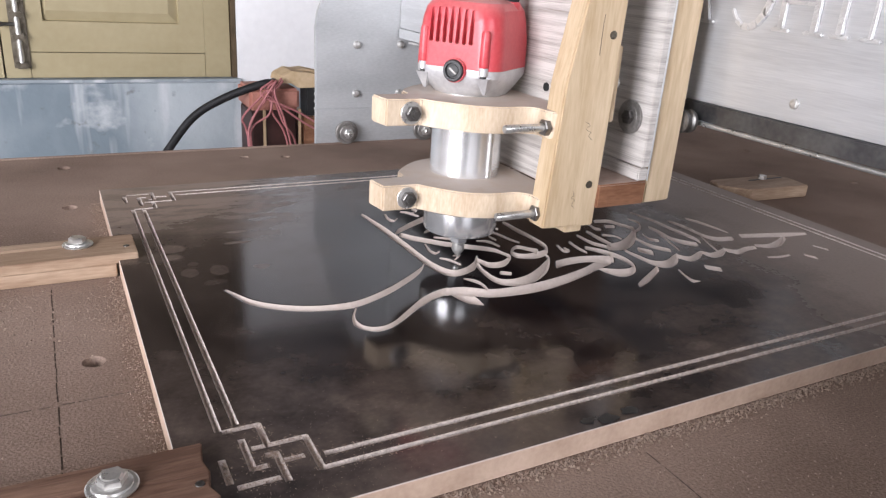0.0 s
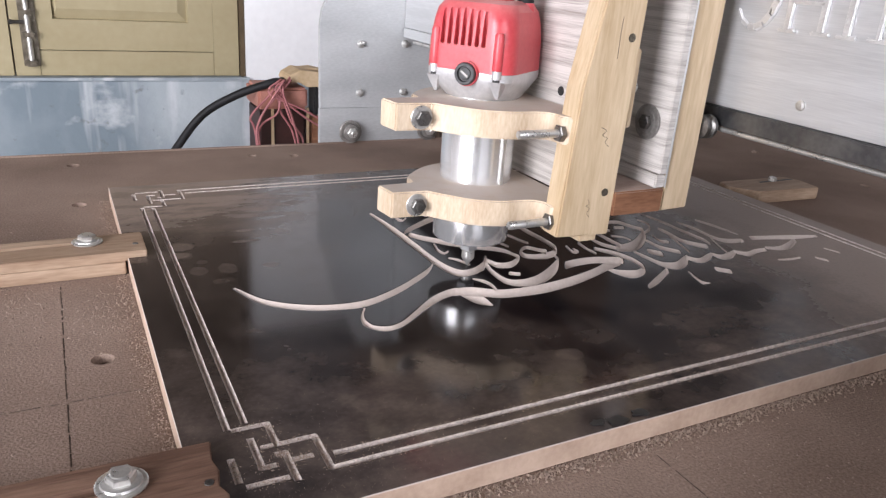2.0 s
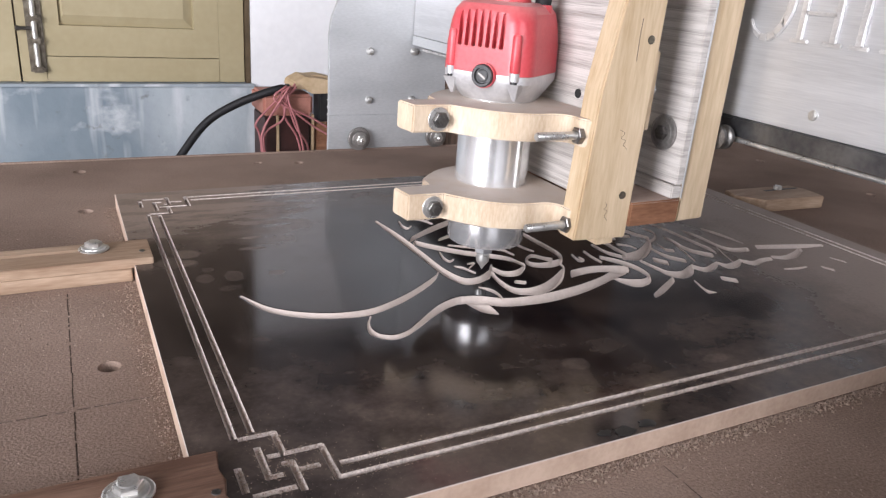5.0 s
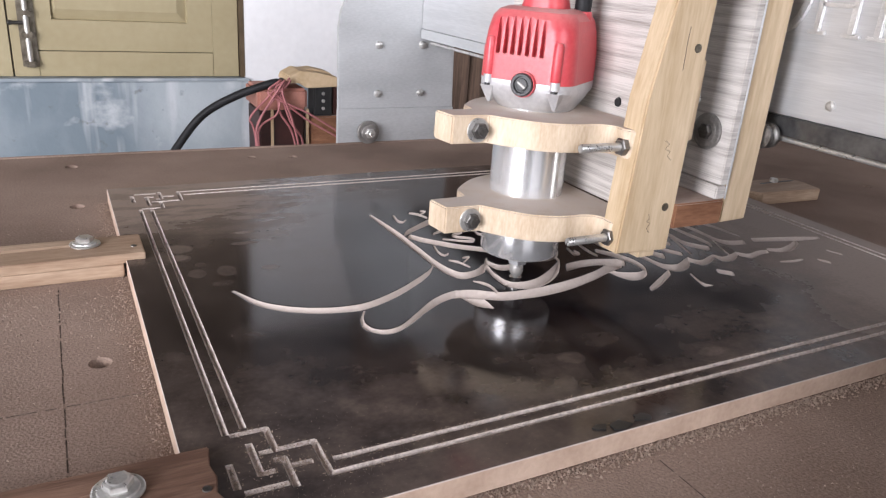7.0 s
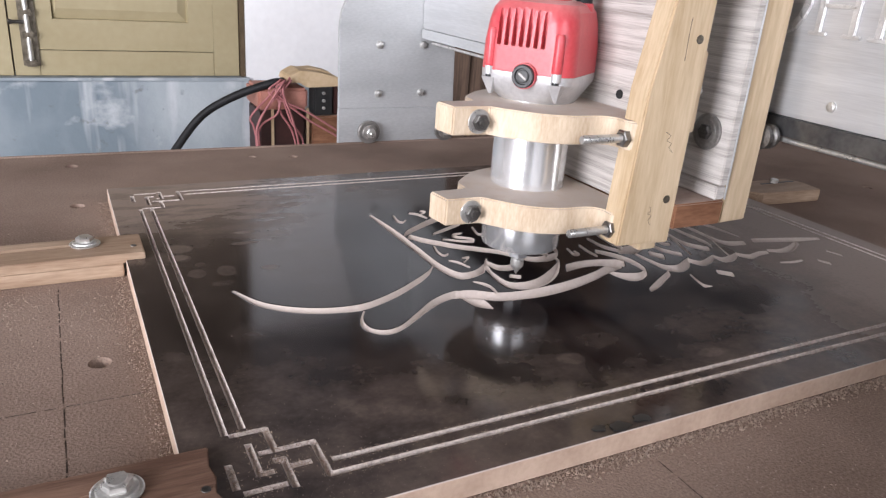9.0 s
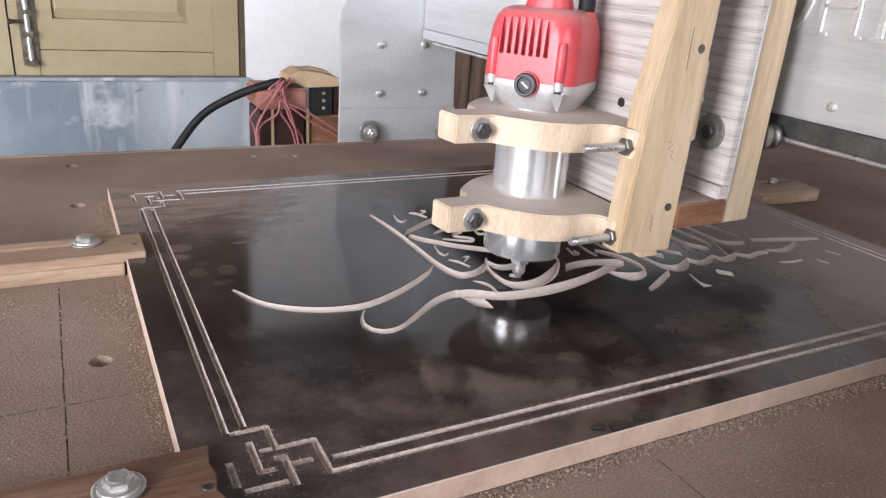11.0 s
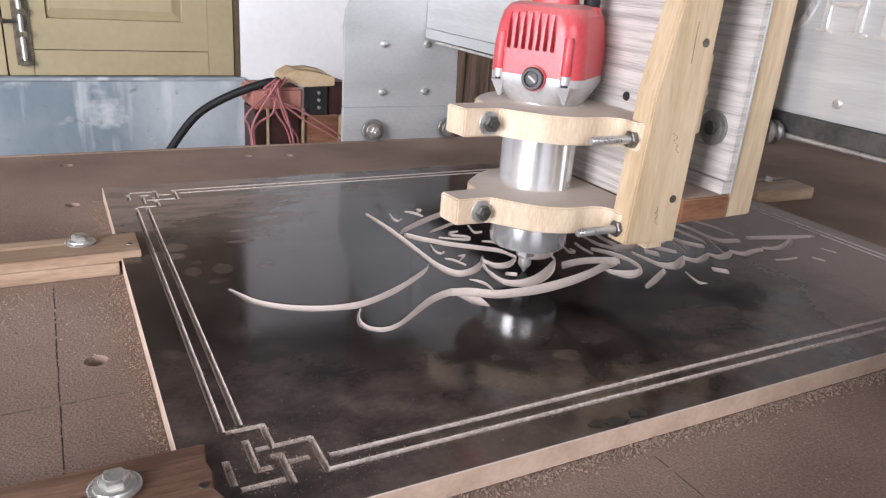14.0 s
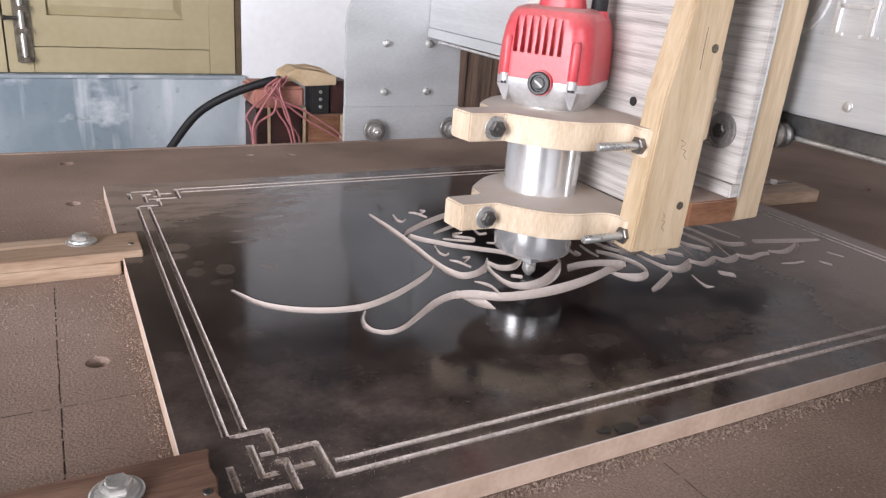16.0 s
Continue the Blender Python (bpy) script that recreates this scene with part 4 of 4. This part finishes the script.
def collar_clamp(z0, z1):
    front = [tuple(q) for q in spline([(0.2565, 0.1995), (0.2665, 0.186), (0.284, 0.1675), (0.306, 0.1575), (0.3285, 0.1555), (0.338, 0.148), (0.3385, 0.136), (0.346, 0.1275)], 6)]
    back = [tuple(q) for q in spline([(0.256, 0.229), (0.258, 0.243), (0.270, 0.258), (0.290, 0.274), (0.318, 0.284)], 6)]
    return prism([(0.2225, 0.2255), (0.2255, 0.2010), *front, (0.3700, 0.1470), (0.3705, 0.284), *back[::-1], (0.2545, 0.2265)], z0, z1, 0.0012)


for z0 in (0.137, 0.0635):
    cl = part("collar_clamp", collar_clamp(z0, z0 + 0.0222), M["ply"], head, "pale plywood spindle clamp")
    zc = z0 + 0.0108
    part("washer", lathe([(0.0092, 0), (0.0097, 0.0005), (0.0097, 0.0014), (0.0092, 0.0018)], (0.2475, 0.2002, zc), (0, -1, 0), 24), M["steel"], cl)
    part("bolt", joined(hexagon((0.2475, 0.1982, zc), (0, -1, 0), 0.0066, 0.0052), lathe([(0.0034, 0), (0.0032, 0.0025)], (0.2475, 0.193, zc), (0, -1, 0), 14)), M["darksteel"], cl, "dull hex bolt")
    part("clamp_screw", lathe([(0.0030, 0), (0.0034, 0.001), (0.0034, 0.045), (0.0028, 0.046)], (0.345, 0.1365, zc - 0.002), (-1, 0, 0), 14), M["steel"], cl, "long zinc clamping screw")
    part("nut", hexagon((0.3410, 0.1365, zc - 0.002), (-1, 0, 0), 0.0070, 0.0055), M["darksteel"], cl)
tagged(head, "sliding tool head of pine and plywood clamps", "tool head")

# ---- the router held in the clamps ----
router = thing("trim_router", AX, AY, 0.0)
part("motor_sleeve", lathe([(0.030, 0.0285), (0.0345, 0.0290), (0.0352, 0.0305), (0.0352, 0.0500), (0.0330, 0.0520), (0.0325, 0.0540), (0.0325, 0.166), (0.034, 0.168)], (AX, AY, 0), (0, 0, 1), 64), M["turned"], router, "bright turned aluminium sleeve")
part("seam", box(AX + 0.006, AY - 0.0340, 0.086, AX + 0.0085, AY - 0.0315, 0.137), M["steel"], router)
YAW = radians(215 - 180)


def rounded_body(levels, n=8):
    """A rounded-square body: (height, half width, half depth, corner radius) levels, turned to the router's facing."""
    bm = bmesh.new()
    rings = []
    for h, a, b, r in levels:
        ring = []
        for sx, sy, start in ((1, 1, 0), (-1, 1, 90), (-1, -1, 180), (1, -1, 270)):
            for k in range(n + 1):
                t = radians(start + 90 * k / n)
                px, py = sx * (b - r) + r * math.cos(t), sy * (a - r) + r * math.sin(t)
                ring.append(bm.verts.new((AX + px * math.cos(YAW) - py * math.sin(YAW), AY + px * math.sin(YAW) + py * math.cos(YAW), h)))
        rings.append(ring)
    for p, q in zip(rings, rings[1:]):
        for i in range(len(p)):
            bm.faces.new((p[i], p[(i + 1) % len(p)], q[(i + 1) % len(p)], q[i])).smooth = True
    bm.faces.new(rings[0][::-1])
    bm.faces.new(rings[-1])
    bmesh.ops.recalc_face_normals(bm, faces=bm.faces)
    for e in bm.edges:
        e.smooth = e.calc_face_angle(0) < 0.5
    return bm


def facing(depth, side, z):
    """A place on the router: depth out of its face, side to its left as it looks out, height."""
    c, s = math.cos(YAW), math.sin(YAW)
    return Vector((AX - depth * c + side * s, AY - depth * s - side * c, z))


OUT = (-math.cos(YAW), -math.sin(YAW), 0)
part("gear_housing", rounded_body([(0.1595, 0.0320, 0.0320, 0.030), (0.1620, 0.0335, 0.0335, 0.028), (0.1690, 0.0365, 0.0370, 0.022), (0.1765, 0.0398, 0.0405, 0.017), (0.1830, 0.0400, 0.0408, 0.017)]), M["cast"], router, "grey cast housing")
shell = part("red_shell", rounded_body([(0.1832, 0.0400, 0.0408, 0.017), (0.205, 0.0395, 0.0405, 0.017), (0.222, 0.0375, 0.0390, 0.017), (0.231, 0.0355, 0.0370, 0.017), (0.2365, 0.032, 0.033, 0.017), (0.2390, 0.026, 0.026, 0.015)], 18), M["red"], router, "glossy red plastic motor shell")
part("collet_nut", joined(lathe([(0.0075, 0.0140), (0.0090, 0.0150), (0.0090, 0.0275), (0.0080, 0.0290)], (AX, AY, 0), (0, 0, 1), 6)), M["collet"], router, "grey steel collet nut")
part("bit", lathe([(0.0004, -0.0035), (0.0030, 0.0010), (0.0058, 0.0045), (0.0062, 0.0060), (0.0060, 0.0115), (0.0042, 0.0138)], (AX, AY, 0), (0, 0, 1), 20), M["steel"], router, "bright steel V bit")
tagged(router, "red and silver trim router held in wooden clamps", "router")

# router details
for s in (-1, 1):
    part("corner_rib", lathe([(0.0040, 0.1860), (0.0042, 0.1868), (0.0040, 0.2130), (0.0030, 0.2155)], facing(0.0385, 0.0285 * s, 0), (0, 0, 1), 16), M["red"], router)
    part("corner_boss", lathe([(0.0036, 0.1790), (0.0041, 0.1796), (0.0041, 0.1858)], facing(0.0385, 0.0285 * s, 0), (0, 0, 1), 16), M["cast"], router)
    part("corner_screw", lathe([(0.0026, 0.1768), (0.0030, 0.1772), (0.0030, 0.1789)], facing(0.0385, 0.0285 * s, 0), (0, 0, 1), 16), M["black"], router)
    wedge = bmesh.new()
    for d, w, z in ((0.0415, -0.0055, 0.1770), (0.0415, 0.0055, 0.1770), (0.030, -0.0075, 0.1775), (0.030, 0.0075, 0.1775), (0.0345, -0.0012, 0.1630), (0.0345, 0.0012, 0.1630), (0.028, 0.0, 0.1630)):
        wedge.verts.new(facing(d, 0.0285 * s + w, z))
    bmesh.ops.convex_hull(wedge, input=wedge.verts)
    part("gusset", wedge, M["cast"], router)
cuts = []
for i in range(7):
    q = box(-0.0040, -0.0019, 0.2030, 0.0050, 0.0019, 0.2325 - 0.0007 * abs(i - 3), 0.0006)
    bmesh.ops.rotate(q, verts=q.verts, cent=(0, 0, 0.22), matrix=Matrix.Rotation(radians(-4), 3, "Y"))
    bmesh.ops.transform(q, verts=q.verts, matrix=Matrix.Translation(facing(0.0395, (i - 3) * 0.0062 - 0.003, 0) - BASE[router]) @ Matrix.Rotation(YAW, 4, "Z"))
    cuts.append(q)
for q in cuts:
    carved(shell, q, M["red"])
for p in shell.data.polygons:
    p.use_smooth = p.area < 4e-5 and p.use_smooth
brush = part("brush_cap", lathe([(0.0102, 0), (0.0102, 0.0030), (0.0099, 0.0036), (0.0095, 0.0036), (0.0093, 0.0030), (0.009, 0.0030)], facing(0.0405, 0.0035, 0.1815), OUT, 32), M["red"], router, "red ring round a black brush cap")
part("cap", lathe([(0.0091, 0), (0.0091, 0.0058), (0.0084, 0.0064), (0.0066, 0.0064), (0.0060, 0.0046), (0.0058, 0.0046)], facing(0.0405, 0.0035, 0.1815), OUT, 28), M["black"], brush, "black brush cap")
part("slot_disc", lathe([(0.0052, 0), (0.0050, 0.0010), (0.0042, 0.0013)], facing(0.0448, 0.0035, 0.1815), OUT, 20), M["black"], brush)
slot = box(-0.0006, -0.0040, -0.0009, 0.0006, 0.0040, 0.0009, 0.0002)
bmesh.ops.transform(slot, verts=slot.verts, matrix=Matrix.Translation(facing(0.0463, 0.0035, 0.1815)) @ Matrix.Rotation(YAW, 4, "Z") @ Matrix.Rotation(radians(35), 4, "X"))
part("slot", slot, M["washer"], brush)
part("top_cap", rounded_body([(0.2385, 0.0190, 0.0170, 0.013), (0.246, 0.0175, 0.0155, 0.013), (0.249, 0.013, 0.011, 0.010)]), M["red"], router)
part("power_cord", tube([facing(-0.012, 0.027, 0.228), facing(-0.013, 0.027, 0.262), facing(-0.014, 0.028, 0.31), facing(-0.02, 0.03, 0.40)], 0.0068, 14), M["cable"], router, "thick black power cord")
part("cord_sleeve", lathe([(0.0085, 0), (0.0082, 0.012), (0.0075, 0.014)], facing(-0.012, 0.027, 0.2240), (0, 0, 1), 18), M["red"], router)

# pencil scrawls on the post
for pts in (((0.369, 0.152), (0.3745, 0.149), (0.371, 0.1455), (0.3765, 0.143), (0.3745, 0.140), (0.379, 0.136)), ((0.366, 0.093), (0.3675, 0.089), (0.365, 0.087), (0.3690, 0.085), (0.3665, 0.081), (0.3700, 0.077))):
    part("pencil_mark", tube([(x, 0.1243, z) for x, z in pts], 0.00016, 5, 3), M["ink"], post, "pencil scrawl")
part("crack", tube([(0.3745, 0.1243, 0.236), (0.374, 0.1243, 0.225), (0.3742, 0.1243, 0.205)], 0.00018, 5, 3), M["ink"], post)

# ---- behind the bed ----
stand = thing("wooden_stand", 0.46, 1.42, FLOOR)
part("top", box(0.24, 1.30, -0.268, 0.70, 1.56, -0.25, 0.002), M["oak"], stand)
for x in (0.26, 0.64):
    for y in (1.32, 1.50):
        part("leg", box(x, y, FLOOR, x + 0.04, y + 0.04, -0.2685, 0.002), M["oak"], stand)
tagged(stand, "plain brown wooden stand behind the bed", "stand")

relay = thing("power_supply", 0.41, 1.40, -0.25)
part("body", box(0.361, 1.352, -0.25, 0.463, 1.46, -0.066, 0.002), M["box"], relay, "very dark red casing")
part("cover", box(0.356, 1.346, -0.064, 0.470, 1.465, -0.016, 0.006), M["lid"], relay, "faded red cover")
for x in (0.385, 0.467):
    part("divider", box(x, 1.345, -0.25, x + 0.006, 1.351, -0.062, 0.001), M["pale"], relay, "pale edge strip")
tagged(relay, "dark red power supply with a faded red cover", "power supply")
term = thing("terminal_box", 0.52, 1.40, -0.25)
part("body", box(0.480, 1.346, -0.25, 0.556, 1.46, -0.080, 0.003), M["brown"], term, "reddish brown casing")
strip = part("terminal_strip", box(0.487, 1.350, -0.0785, 0.530, 1.40, -0.012, 0.002), M["black"], term, "black terminal strip")
for z in (-0.062, -0.045, -0.028):
    part("terminal_screw", lathe([(0.004, 0), (0.004, 0.003), (0.003, 0.004)], (0.508, 1.3495, z), (0, -1, 0), 12), M["steel"], strip)
part("side_flank", box(0.5565, 1.347, -0.25, 0.572, 1.455, -0.082, 0.002), M["pale"], term, "pale wooden flank")
part("side_block", box(0.534, 1.352, -0.0785, 0.575, 1.42, -0.004, 0.003), M["box"], term)
tagged(term, "reddish brown terminal box with black strip", "terminal box")
rag = thing("wood_offcut", 0.47, 1.39, -0.0155)
part("block", upright([(0.424, -0.003), (0.428, 0.011), (0.452, 0.0235), (0.500, 0.0185), (0.545, 0.0075), (0.545, -0.0115), (0.500, -0.0135), (0.468, -0.0145), (0.452, -0.004)], 1.345, 1.43, 0.002), M["pale"], rag)
part("splinter", upright([(0.470, 0.0215), (0.500, 0.0188), (0.541, 0.0088), (0.530, 0.0165), (0.495, 0.0240)], 1.38, 1.43, 0.001), M["pale"], rag)
tagged(rag, "pale wooden offcut lying on the power supply", "offcut")
cord = part("black_cable", tube([(0.08, 1.46, -0.42), (0.155, 1.44, -0.225), (0.195, 1.42, -0.150), (0.245, 1.40, -0.082), (0.310, 1.37, -0.036), (0.385, 1.345, -0.004), (0.408, 1.355, -0.004), (0.420, 1.385, -0.006)], 0.0090, 14, 8), M["cable"])
tagged(cord, "thick black cable bent over to the power supply", "cable")
rng = random.Random(4)
for i in range(9):
    x0, x1 = 0.385 + rng.uniform(-0.012, 0.02), (0.343, 0.348, 0.43, 0.452, 0.35, 0.565, 0.575, 0.44, 0.346)[i]
    top = (rng.uniform(0.40, 0.43), 1.338 - 0.0022 * i, rng.uniform(-0.004, 0.014))
    wire = part("wire", tube([top, (x0, 1.332 - 0.0022 * i, rng.uniform(-0.03, -0.005)), ((x0 + x1) / 2 + rng.uniform(-0.03, 0.02), 1.330 - 0.0022 * i, rng.uniform(-0.09, -0.05)), (x1, 1.331 - 0.0022 * i, rng.uniform(-0.17, -0.10) if i < 5 else -0.15), (x1 + rng.uniform(-0.01, 0.03), 1.338, -0.246)], 0.0024, 7, 7), M["wire"])
    tagged(wire, "thin dull pink wire looping down the power supply", "wire", "pink wires")

# ---- sawdust ----


def chips(name, places, label):
    """Tiny irregular chips at (x, y, z, size)."""
    r = np.random.default_rng(7)
    v, f = [], []
    tet = np.array(((1, 0, -0.3), (-0.5, 0.87, -0.3), (-0.5, -0.87, -0.3), (0, 0, 0.8)))
    for x, y, z, s in places:
        a = r.uniform(0, 6.28)
        rot = np.array(((math.cos(a), -math.sin(a), 0), (math.sin(a), math.cos(a), 0), (0, 0, 1)))
        k = len(v)
        v += [tuple(q) for q in (tet * s * r.uniform(0.5, 1.4, (4, 3))) @ rot.T + (x, y, z + s * 0.25)]
        f += [(k, k + 2, k + 1), (k, k + 1, k + 3), (k + 1, k + 2, k + 3), (k + 2, k, k + 3)]
    me = bpy.data.meshes.new(name)
    me.from_pydata(v, [], f)
    me.materials.append(M["dust"])
    return tagged(new(name, me), label, "sawdust", kind="stuff")


r = np.random.default_rng(3)
heap = []
for _ in range(5200):  # ridge along the board's front edge
    heap.append((r.uniform(0.02, 0.85), -0.0008 - abs(r.normal(0, 0.0052)), TOP + 0.0002, r.uniform(0.0004, 0.0015)))
for _ in range(2200):  # along the board's side
    heap.append((-0.0006 - abs(r.normal(0, 0.006)), r.uniform(0.07, 0.60), TOP + 0.0002, r.uniform(0.0003, 0.0010)))
for _ in range(2600):
    heap.append((r.uniform(-0.30, -0.005), r.uniform(0.06, 0.60) ** 1.0, TOP + 0.0001, r.uniform(0.0002, 0.0006)))
for _ in range(2600):
    heap.append((r.uniform(0.05, 1.1), r.uniform(-0.20, -0.004), TOP + 0.0001, r.uniform(0.0003, 0.0008)))
for cx, cy in ((-0.13, 0.20), (-0.10, 0.33), (-0.02, 0.30), (-0.16, 0.12)):
    for _ in range(380):
        heap.append((cx + r.normal(0, 0.02), cy + r.normal(0, 0.03), TOP + 0.0001, r.uniform(0.0003, 0.0011)))
heap = [h for h in heap if not (h[0] > 0 and h[1] > 0)]
chips("sawdust_heap", heap, "pale brown sawdust heaped along the board's edges")
film = []
for y in (0.0296, 0.0413):
    for _ in range(1500):
        film.append((r.uniform(0.075, 0.71), y + r.choice((-1, 1)) * 0.0027 + r.normal(0, 0.0007), 0.0, r.uniform(0.0002, 0.0005)))
for key in KEY:
    for _ in range(110):
        t, e = r.uniform(0, 1), r.normal(0, 0.0019)
        film.append(((key[0] + t * (key[2] - key[0])) / 1000 + e, (key[1] + t * (key[3] - key[1])) / 1000 + r.normal(0, 0.0019), 0.0, r.uniform(0.0002, 0.0005)))
for _ in range(500):
    film.append((0.03 + abs(r.normal(0, 0.06)), 0.005 + abs(r.normal(0, 0.05)), 0.0, r.uniform(0.00012, 0.00032)))
chips("sawdust_crumbs", film, "fine pale sawdust crumbs on the board")

# thin black pieces standing for dark stains at the board's edge
rng = random.Random(9)
for x, y, s in ((0.2760, 0.0075, 0.0075), (0.2560, 0.0055, 0.0090), (0.2420, 0.0085, 0.0060)):
    outline = [(x + s * rng.uniform(0.6, 1.25) * math.cos(a), y + 0.7 * s * rng.uniform(0.6, 1.1) * math.sin(a)) for a in np.linspace(0, 6.28, 11, endpoint=False)]
    scrap = part("dark_mark", prism(outline, 0.0003, 0.0008 + 0.03 * s, 0.0002), M["black"])
    tagged(scrap, "small flat dark mark at the board's front edge", "scrap", "laminate scraps")


def motions():
    for ob, use in ((gantry, (1, 0, 0)), (carriage, (1, 1, 0)), (head, (1, 1, 1)), (router, (1, 1, 1))):
        b = BASE[ob]
        walk(ob, [(t, pose(b.x + use[0] * gx, b.y + use[1] * dy, b.z + use[2] * dz)) for t, gx, dy, dz in TRAVEL])


motions()
